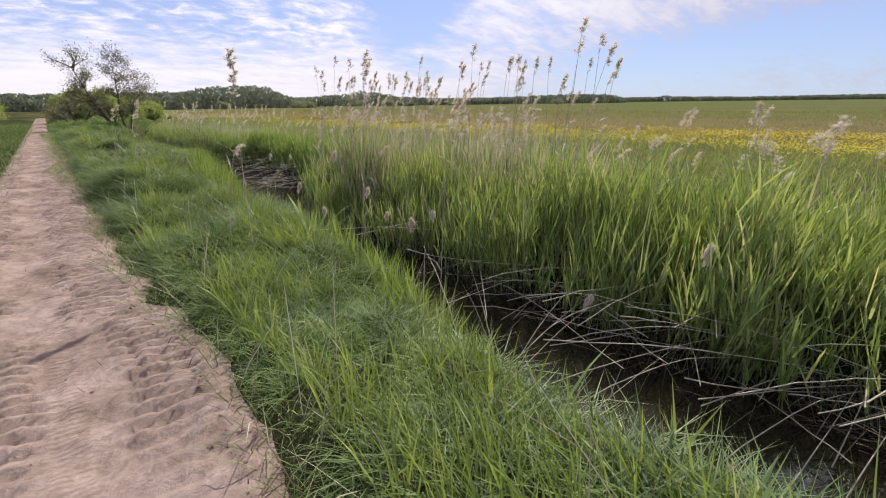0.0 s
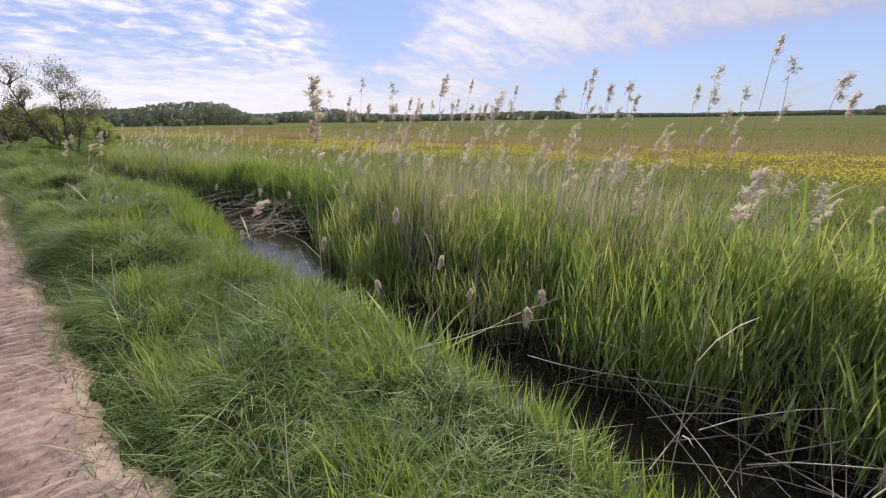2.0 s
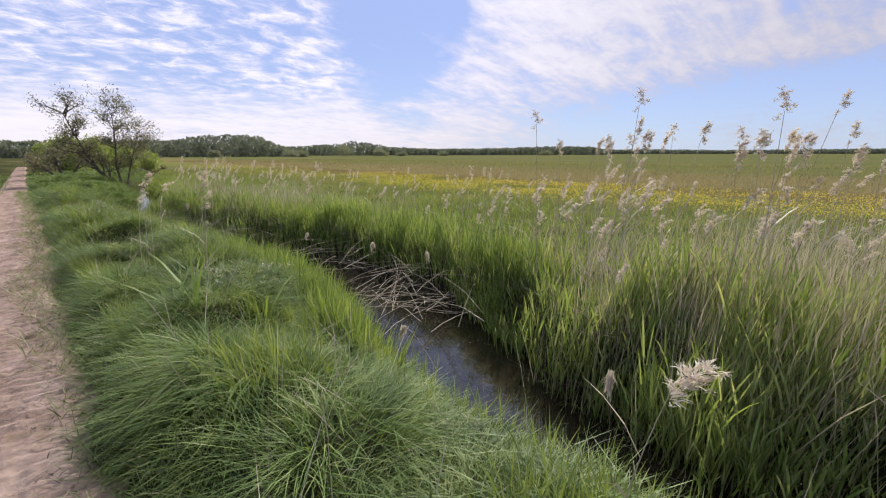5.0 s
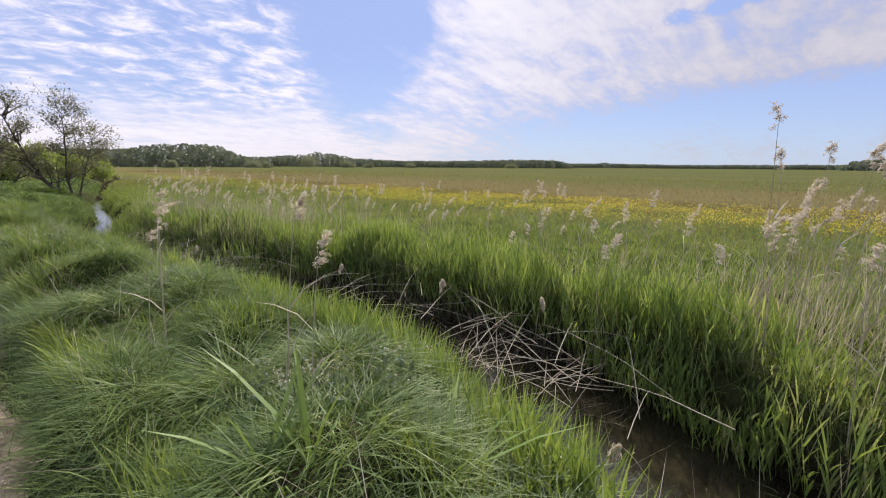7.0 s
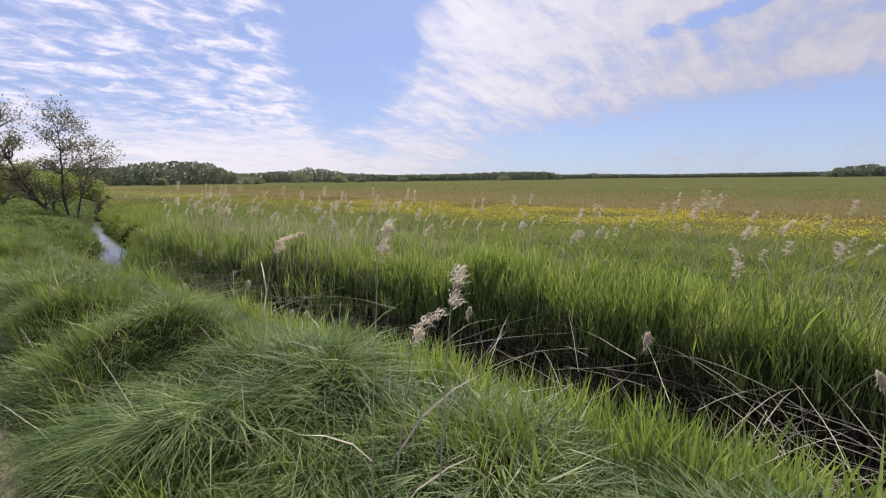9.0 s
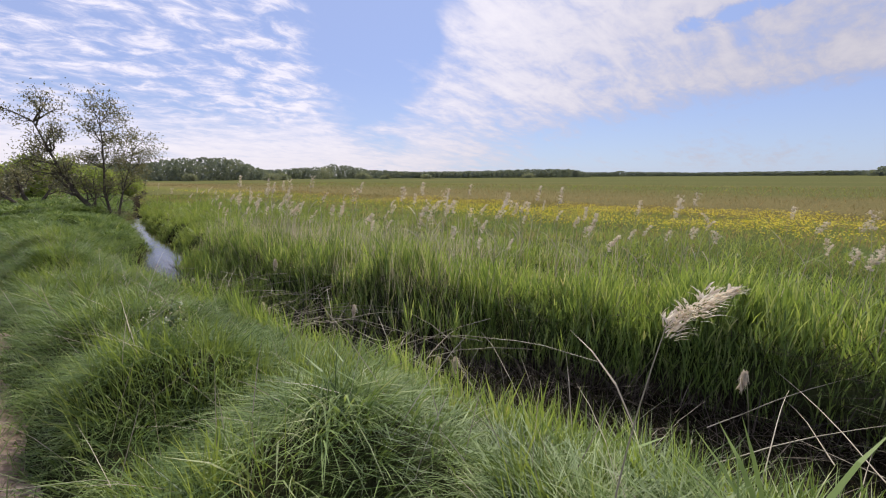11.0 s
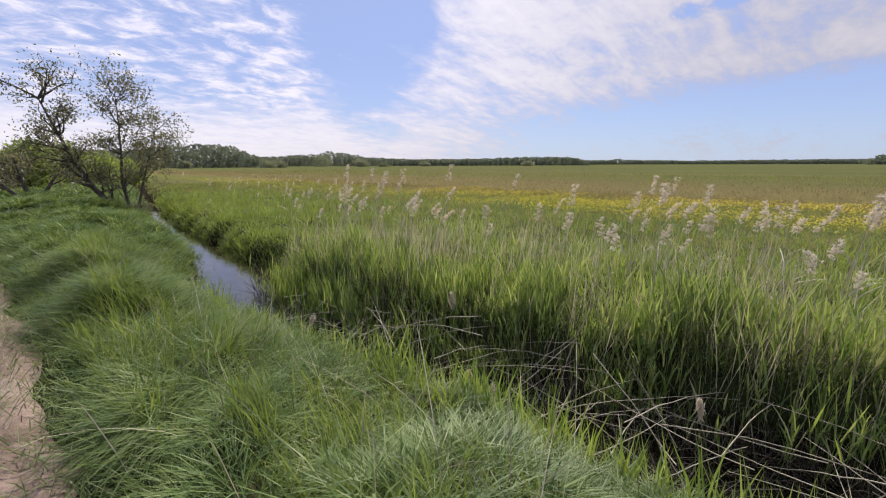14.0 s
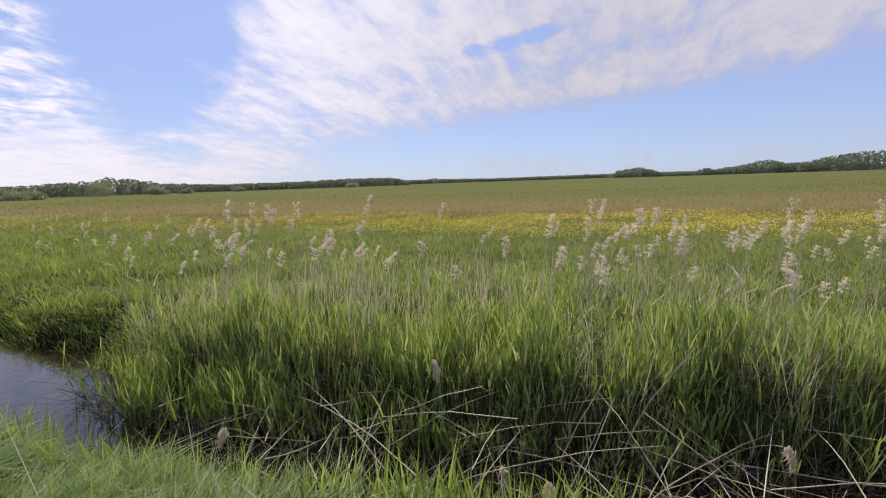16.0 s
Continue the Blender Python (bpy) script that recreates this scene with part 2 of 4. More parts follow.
PLUME = material("reed_plume_down", leafy([(0.0, (0.58, 0.49, 0.38)), (0.5, (0.75, 0.66, 0.53)), (1.0, (0.87, 0.81, 0.70))], 0.42, 0.8, 6.0, through_tint=(1.0, 0.97, 0.93)))
MEADOW = material("meadow_grass", leafy([(0.0, (0.14, 0.185, 0.06)), (0.5, (0.245, 0.30, 0.088)), (1.0, (0.37, 0.395, 0.135))], 0.42, 0.6, 0.25, 0.5, 0.12))
MEADOW_SEED = material("meadow_seed_heads", leafy([(0.0, (0.19, 0.18, 0.07)), (0.5, (0.30, 0.24, 0.11)), (1.0, (0.41, 0.32, 0.165))], 0.35, 0.8, 0.12, 0.6, 0.1, (1.0, 0.95, 0.8)))
PETAL = material("buttercup_petals", leafy([(0.0, (0.62, 0.50, 0.05)), (1.0, (0.84, 0.72, 0.09))], 0.3, 0.4))
HERB = material("herb_leaves", leafy([(0.0, (0.10, 0.15, 0.07)), (1.0, (0.26, 0.31, 0.18))], 0.35))
TREE_LEAF = material("tree_leaves", leafy([(0.0, (0.10, 0.105, 0.06)), (0.6, (0.19, 0.185, 0.115)), (1.0, (0.36, 0.33, 0.24))], 0.35, 0.45))
BUSH_LEAF = material("bush_leaves", leafy([(0.0, (0.19, 0.25, 0.08)), (0.6, (0.29, 0.36, 0.12)), (1.0, (0.40, 0.45, 0.18))], 0.58, 0.5, 0.5))
# leaf colour greyed and lightened, which paints in the haze of distance
HAZED_WOOD_LEAF = material("hazed_woodland_leaves", leafy([(0.0, (0.16, 0.19, 0.155)), (0.6, (0.195, 0.225, 0.185)), (1.0, (0.245, 0.27, 0.215))], 0.3, 0.9, 0.05, 0.5, 0.1))
SHRUB_LEAF = material("grey_willow_leaves", leafy([(0.0, (0.19, 0.22, 0.15)), (1.0, (0.34, 0.36, 0.26))], 0.35, 0.7))
BARK = material("bark", plain([(0.0, (0.05, 0.042, 0.035)), (1.0, (0.15, 0.125, 0.10))], 6.0, 0.9, 0.8, 0.03))
GROUND = material("meadow_ground", ground_look)
SAND = material("track_sand", sand_look)
WATER = material("ditch_water", water_look)

# ---- plan: x to the right of the track, y along it ----
NEAR_Y = (-60, 0, 2, 3, 4.5, 6, 8, 9.5, 11, 12.5, 14, 16, 18, 20, 22, 24, 26, 28, 30, 35, 39, 45, 60, 120)
NEAR_X = (2.2, 2.2, 2.3, 2.55, 2.75, 2.85, 2.8, 2.95, 3.4, 3.55, 3.45, 3.2, 3.05, 3.0, 2.85, 2.65, 2.8, 3.4, 3.9, 4.5, 5.1, 6.2, 9.2, 23.0)
FAR_Y = (-60, 0, 2, 3.5, 5, 7, 8.2, 8.9, 9.6, 11, 13, 15, 17, 18.5, 20, 21.5, 23, 24.3, 25.2, 27, 30, 35, 39, 45, 60, 120)
FAR_X = (3.6, 3.7, 3.7, 3.75, 3.7, 3.55, 3.65, 4.2, 4.6, 5.0, 5.05, 4.85, 4.35, 4.0, 3.8, 3.65, 3.45, 3.35, 3.55, 4.1, 4.25, 4.75, 5.35, 6.7, 9.8, 23.5)
WATER_Z = -0.6


def near_edge(y):
    return np.interp(y, NEAR_Y, NEAR_X)


def far_edge(y):
    y = np.asarray(y, float)
    return np.interp(y, FAR_Y, FAR_X) + (0.09 * np.sin(y * 1.7) + 0.06 * np.sin(y * 3.9 + 1)) * smooth(y, 25.5, 27.5) * (1 - smooth(y, 50, 60))


def track_edge(y):
    return 0.25 + 0.28 * np.exp(-((y - 2.2) / 1.7) ** 2) + 0.06 * np.exp(-((y - 6.5) / 2.0) ** 2) - 0.28 * smooth(np.asarray(y, float), 23.0, 34.0)


def vnoise(x, y, seed=0):
    """Smooth value noise from 0 to 1 on arrays."""
    x, y = np.asarray(x, float), np.asarray(y, float)
    xi, yi = np.floor(x).astype(np.int64), np.floor(y).astype(np.int64)
    fx, fy = x - xi, y - yi
    fx, fy = fx * fx * (3 - 2 * fx), fy * fy * (3 - 2 * fy)

    def h(a, b):
        n = (a * 374761393 + b * 668265263 + seed * 1274126177) & 0xFFFFFFFF
        n = ((n ^ (n >> 13)) * 1274126177) & 0xFFFFFFFF
        return ((n ^ (n >> 16)) & 0xFFFF) / 65535.0
    return (h(xi, yi) * (1 - fx) + h(xi + 1, yi) * fx) * (1 - fy) + (h(xi, yi + 1) * (1 - fx) + h(xi + 1, yi + 1) * fx) * fy


def smooth(v, lo, hi):
    t = np.clip((v - lo) / (hi - lo), 0, 1)
    return t * t * (3 - 2 * t)


def ground_z(x, y):
    x, y = np.asarray(x, float), np.asarray(y, float)
    n, f = near_edge(y), far_edge(y)
    wob = (vnoise(x * 2.2, y * 2.2, 3) - 0.5) * 0.12 + (vnoise(x * 0.7, y * 0.7, 4) - 0.5) * 0.16
    deep = 1 - 0.45 * smooth(y, 39.0, 44.0)
    near = -0.95 * deep * smooth(x, n - 0.75, n + 0.12)
    # the far side stands steep and peaty where the ditch widens
    steep = 0.48 - 0.2 * smooth(y, 8, 9.5) * (1 - smooth(y, 21, 23)) + 0.3 * smooth(y, 25, 27)
    rise = (0.85 - 0.95 * (1 - deep)) * smooth(x, f - 0.12, f + steep)
    z = near + rise + wob * smooth(x, 0.4, 1.0) * (1 - smooth(x, 40, 80))
    # the near bank is a row of grassy hummocks, low by the start of the walk
    hump = vnoise(x * 1.25 + 0.3, y * 1.25, 5) * 0.65 + vnoise(x * 2.9, y * 2.9, 6) * 0.35
    crest = smooth(x, 0.42, 0.95) * (1 - smooth(x, n - 1.6, n - 0.5))
    z = z + crest * (0.02 + 0.10 * smooth(y, 4.0, 7.5) + (0.16 + 0.20 * smooth(y, 4.0, 7.5)) * (smooth(hump, 0.2, 0.8) - 0.4))
    z = z - 0.10 * smooth(x, n - 1.7, n - 0.9) * (1 - smooth(x, n - 0.6, n)) * (smooth(y, 5, 8) + 1.3 * smooth(y, 20, 23) * (1 - smooth(y, 27, 29)))
    on_track = smooth(-np.abs(x + 0.25), -0.95, -0.72)
    return z - 0.05 * on_track


def downhill(x, y):
    """Bearing of the steepest way down, and how steep it is."""
    dx = ground_z(x + 0.12, y) - ground_z(x - 0.12, y)
    dy = ground_z(x, y + 0.12) - ground_z(x, y - 0.12)
    return np.arctan2(-dy, -dx), np.hypot(dx, dy) / 0.24


def sheet(name, xs, ys, zf, mat):
    gx, gy = np.meshgrid(xs, ys)
    co = np.stack([gx, gy, zf(gx, gy)], -1).reshape(-1, 3)
    nx, ny = len(xs), len(ys)
    i = (np.arange(ny - 1)[:, None] * nx + np.arange(nx - 1)[None]).reshape(-1)
    return mesh_of(name, co, [np.stack([i, i + 1, i + nx + 1, i + nx], 1)], mat, True)


def mesh_of(name, co, faces, mat, soft=False):
    """An object from vertex and face arrays; faces: a list of arrays, one per number of corners."""
    me = bpy.data.meshes.new(name)
    idx = np.concatenate([f.reshape(-1) for f in faces]).astype(np.int32)
    size = np.concatenate([np.full(len(f), f.shape[1]) for f in faces]).astype(np.int32)
    me.vertices.add(len(co))
    me.vertices.foreach_set("co", np.ascontiguousarray(co, np.float32).reshape(-1))
    me.loops.add(len(idx))
    me.loops.foreach_set("vertex_index", idx)
    me.polygons.add(len(size))
    me.polygons.foreach_set("loop_start", np.concatenate([[0], np.cumsum(size)[:-1]]).astype(np.int32))
    me.polygons.foreach_set("loop_total", size)
    me.polygons.foreach_set("use_smooth", np.full(len(size), soft))
    me.update(calc_edges=True)
    me.materials.append(mat)
    return new(name, me)


def axis(inner_lo, inner_hi, step, lo, hi, grow=1.18):
    a = list(np.arange(inner_lo, inner_hi + 1e-6, step))
    s = step
    while a[-1] < hi:
        s *= grow
        a.append(a[-1] + s)
    s, front = step, []
    p = inner_lo
    while p > lo:
        s *= grow
        p -= s
        front.append(p)
    return np.array(front[::-1] + a)


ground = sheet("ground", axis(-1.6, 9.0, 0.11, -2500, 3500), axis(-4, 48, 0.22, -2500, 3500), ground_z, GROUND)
tagged(ground, "flat green meadow ground with a narrow ditch", "ground", kind="structure")


def track_z(x, y):
    e = track_edge(y) + (vnoise(x * 0 + 5.0, y * 2.3, 7) - 0.5) * 0.22
    c = x - (e - 0.62)
    z = 0.012 + (vnoise(x * 5, y * 5, 8) - 0.5) * 0.03 + (vnoise(x * 17, y * 17, 9) - 0.5) * 0.024
    # a smooth cycle lane in the middle, tyre bars pressed in beside it
    lane = np.exp(-(c / 0.15) ** 2)
    z = z - 0.018 * lane
    bars = np.sin((y + 0.12 * np.sin(c * 3.0)) * 2 * math.pi / 0.115 + 3 * vnoise(x * 1.3, y * 1.3, 10))
    z = z + (0.036 - 0.018 * smooth(y, 9, 15)) * np.clip(bars * 1.6, -1, 0.6) * smooth(np.abs(c), 0.13, 0.22) * (1 - smooth(np.abs(c), 0.48, 0.60)) * (0.35 + 0.65 * smooth(vnoise(x * 1.6, y * 1.6, 11), 0.25, 0.6))
    edge = smooth(x, e - 0.05, e + 0.16) + smooth(-x, 0.85, 1.0)
    return z * (1 - 0.3 * edge) - 0.075 * edge


track = sheet("road_track", np.arange(-1.02, 0.74, 0.027), np.concatenate([np.arange(-1.5, 22, 0.028), np.arange(22, 90, 0.2)]), track_z, SAND)
tagged(track, "narrow sandy track with pressed tyre marks", "track", kind="structure")

ys = np.arange(-8, 44, 0.5)
wl, wr = near_edge(ys) - 0.3, far_edge(ys) + 0.45
co = np.stack([np.stack([wl, ys, ys * 0 + WATER_Z], -1), np.stack([wr, ys, ys * 0 + WATER_Z], -1)], 1).reshape(-1, 3)
i = np.arange(len(ys) - 1) * 2
water = mesh_of("water", co, [np.stack([i, i + 1, i + 3, i + 2], 1)], WATER)
tagged(water, "still dark brown ditch water reflecting the sky", "water", kind="structure")

# ---- blades ----
rng = np.random.default_rng(7)


def blade_mesh(name, base, h, w, az, lean, droop, mat, turn=None, steps=3):
    """Tapering blades, bent in two or three steps, one island each."""
    n = len(base)
    turn = rng.uniform(0, 2 * math.pi, n) if turn is None else turn
    d = np.stack([np.cos(az), np.sin(az)], -1)
    side = np.stack([-np.sin(turn), np.cos(turn), np.zeros(n)], -1)
    rows = []
    for s, k in ((0.0, 0.8), (0.38, 1.0), (0.72, 0.75), (1.0, 0.0)) if steps == 3 else ((0.0, 0.85), (0.55, 1.0), (1.0, 0.0)):
        out = h * (lean * s + droop * s * s)
        up = h * (s - 0.55 * droop * s ** 2.2)
        p = base + np.concatenate([d * out[:, None], up[:, None]], 1)
        if k == 0:
            rows.append(p[:, None])
        else:
            rows.append(np.stack([p - side * (w * k / 2)[:, None], p + side * (w * k / 2)[:, None]], 1))
    co = np.concatenate(rows, 1).reshape(-1, 3)
    m = 2 * steps + 1
    o = (np.arange(n) * m)[:, None]
    quads = np.concatenate([o + np.array([[2 * k, 2 * k + 1, 2 * k + 3, 2 * k + 2]]) for k in range(steps - 1)])
    return mesh_of(name, co, [quads, o + np.array([[m - 3, m - 2, m - 1]])], mat)


def scatter(n, x0, x1, y0, y1):
    return rng.uniform(x0, x1, n), rng.uniform(y0, y1, n)


def on_ground(x, y, sink=0.02):
    return np.stack([x, y, ground_z(x, y) - sink], -1)


def bank_grass():
    # an under-storey of short blades
    x, y = scatter(260000, 0.15, 9.0, -2.5, 60)
    far = np.maximum(0, y - 22)
    keep = (x < near_edge(y) + 0.02) & (x > track_edge(y) - 0.12 + 0.35 * (vnoise(x * 3, y * 3, 20) - 0.3)) & (rng.random(len(x)) < 1 / (1 + far / 12))
    x, y = x[keep], y[keep]
    far = np.maximum(0, y - 22)
    clump = vnoise(x * 1.7, y * 1.7, 21) * 0.6 + vnoise(x * 4.5, y * 4.5, 22) * 0.4
    ramp = smooth(x, track_edge(y) - 0.15, track_edge(y) + 0.75 - 0.3 * smooth(y, 7, 10))
    slope = 1 - (0.6 - 0.2 * (1 - smooth(y, 4.5, 6.5)) * smooth(y, 2.2, 3.0) - 0.25 * smooth(y, 15, 19)) * smooth(x, near_edge(y) - 0.85, near_edge(y) - 0.25) * (1 - smooth(y, 27, 32))
    h = (0.05 + ramp * slope * (0.08 + 0.30 * clump ** 1.3)) * rng.uniform(0.6, 1.3, len(x))
    down, _ = downhill(x, y)
    az = down + rng.normal(0, 1.3, len(x))
    w = rng.uniform(0.004, 0.012, len(x)) * (1 + far / 7)
    ob = blade_mesh("bank_grass", on_ground(x, y), h, w, az, rng.uniform(0.1, 0.7, len(x)), rng.uniform(0.2, 1.1, len(x)), GRASS, steps=2)
    tagged(ob, "long green grass on the bank beside the track", "grass", kind="stuff")
    # tufts whose blades arch out and over, combed by the wind
    cx, cy = scatter(11500, 0.45, 6.0, -2.2, 46)
    keep = (cx < near_edge(cy) - 0.42) & (rng.random(len(cx)) < 1 / (1 + np.maximum(0, cy - 22) / 10)) & (cx > track_edge(cy) + 0.12)
    cx, cy = cx[keep], cy[keep]
    size = (0.15 + 0.24 * vnoise(cx * 1.3, cy * 1.3, 24) * rng.uniform(0.6, 1.2, len(cx))) * (0.35 + 0.65 * smooth(cx, track_edge(cy), track_edge(cy) + 0.7))
    size = size * (1 - 0.5 * smooth(cx, near_edge(cy) - 1.2, near_edge(cy) - 0.4))
    per = 34
    bx, by, hs = np.repeat(cx, per), np.repeat(cy, per), np.repeat(size, per)
    ox, oy = rng.normal(0, 1, (2, len(bx)))
    r = 0.20 * hs
    down, fall = downhill(cx, cy)
    wind, pull = np.repeat(down, per), np.repeat(0.5 + 2.2 * np.clip(fall, 0, 0.6), per)
    az = np.arctan2(oy + pull * np.sin(wind), ox + pull * np.cos(wind)) + np.repeat(rng.normal(0, 0.6, len(cx)), per) + rng.normal(0, 0.5, len(bx))
    base = on_ground(bx + ox * r, by + oy * r)
    far = np.maximum(0, by - 22)
    ob = blade_mesh("grass_tufts", base, hs * rng.uniform(0.75, 1.3, len(bx)), rng.uniform(0.003, 0.0075, len(bx)) * (1 + far / 7), az, rng.uniform(0.15, 0.75, len(bx)), rng.uniform(0.6, 1.5, len(bx)), GRASS)
    tagged(ob, "wind-combed tufts of long grass on the bank", "grass", kind="stuff")
    # coarse upright blades in patches
    x, y = scatter(52000, 0.6, 3.2, -2.2, 28)
    keep = (x < near_edge(y) - 0.65) & (x > track_edge(y) + 0.25) & (vnoise(x * 1.6, y * 1.6, 26) > 0.5)
    x, y = x[keep], y[keep]
    n = len(x)
    ob = blade_mesh("coarse_grass", on_ground(x, y), rng.uniform(0.18, 0.40, n) * (1 - 0.4 * smooth(x, near_edge(y) - 0.8, near_edge(y) - 0.2)), rng.uniform(0.005, 0.010, n), 4.0 * vnoise(x * 0.5, y * 0.5, 27) + rng.normal(0, 0.9, n), rng.uniform(0.03, 0.3, n), rng.uniform(0.0, 0.6, n), COARSE)
    tagged(ob, "coarse upright yellow-green grass on the bank", "grass", kind="stuff")
    # stray dry stalks among the grass
    x, y = scatter(1500, 0.5, 3.0, -2, 26)
    keep = x < near_edge(y) - 0.2
    x, y = x[keep], y[keep]
    n = len(x)
    ob = blade_mesh("dry_grass_stalks", on_ground(x, y), rng.uniform(0.3, 0.7, n), rng.uniform(0.003, 0.006, n), rng.uniform(0, 6.28, n), rng.uniform(0.2, 1.0, n), rng.uniform(0.0, 0.5, n), STRAW)
    tagged(ob, "pale dry stalks scattered through the bank grass", "grass", kind="stuff")
    # low tufts creeping on to the sand
    x, y = scatter(22000, -0.3, 0.95, -1.5, 34)
    keep = (x > track_edge(y) - (0.10 + 0.26 * smooth(y, 8, 15)) * (0.3 + vnoise(x * 4, y * 1.5, 28))) & (x < track_edge(y) + 0.42)
    x, y = x[keep], y[keep]
    n = len(x)
    b = np.stack([x, y, np.maximum(track_z(x, y), ground_z(x, y)) - 0.01], -1)
    ob = blade_mesh("creeping_grass", b, rng.uniform(0.05, 0.22, n), rng.uniform(0.003, 0.007, n), rng.uniform(0, 6.28, n), rng.uniform(0.2, 1.2, n), rng.uniform(0.1, 0.8, n), TUSSOCK, steps=2)
    tagged(ob, "thin trodden grass creeping on to the sand", "grass", kind="stuff")
    # bits of dead grass and crumbs along the track's margin
    x, y = scatter(9000, -0.95, 0.75, -1, 30)
    keep = (np.abs(x - track_edge(y) - 0.02) < 0.16) | (rng.random(len(x)) < 0.04)
    x, y = x[keep], y[keep]
    n = len(x)
    b = np.stack([x, y, np.maximum(track_z(x, y), ground_z(x, y)) + 0.004], -1)
    ob = blade_mesh("dead_grass_scraps", b, rng.uniform(0.01, 0.045, n), rng.uniform(0.003, 0.007, n), rng.uniform(0, 6.28, n), rng.uniform(0.6, 3.0, n), rng.uniform(0, 0.4, n), SHADED_LITTER)
    tagged(ob, "scraps of dead grass along the edge of the sand", "litter", kind="stuff")
    # crumbs of earth and sand beside the wheel marks
    x, y = scatter(5200, -0.95, 0.72, -1, 26)
    e = track_edge(y)
    keep = rng.random(len(x)) < 0.06 + 0.9 * np.exp(-((x - e + 0.06) / 0.13) ** 2)
    x, y = x[keep], y[keep]
    n = len(x)
    c = np.stack([x, y, np.maximum(track_z(x, y), ground_z(x, y)) + 0.002], -1)
    r = rng.uniform(0.003, 0.013, n) * rng.uniform(0.5, 1.0, n)
    cube = np.array([[1, 1, 1], [1, -1, -1], [-1, 1, -1], [-1, -1, 1], [0, 0, 1.4]])
    co = c[:, None] + (cube[None] + rng.normal(0, 0.35, (n, 5, 3))) * r[:, None, None] * np.array([1.0, 1.0, 0.6])
    o = (np.arange(n) * 5)[:, None]
    fa = np.concatenate([o + np.array([t]) for t in ([0, 1, 4], [1, 3, 4], [3, 2, 4], [2, 0, 4], [0, 2, 1], [1, 2, 3])])
    ob = mesh_of("sand_crumbs", co.reshape(-1, 3), [fa], SAND)
    tagged(ob, "small crumbs of sandy earth on the track", "earth", kind="stuff")
    x, y = scatter(24000, -7.0, -0.72, -3, 55)
    h = rng.uniform(0.1, 0.35, len(x))
    ob = blade_mesh("verge_grass", on_ground(x, y), h, rng.uniform(0.006, 0.012, len(x)), rng.uniform(0, 6.28, len(x)), rng.uniform(0, 0.4, len(x)), rng.uniform(0.1, 0.7, len(x)), GRASS, steps=2)
    tagged(ob, "short green grass on the far side of the track", "grass", kind="stuff")


bank_grass()


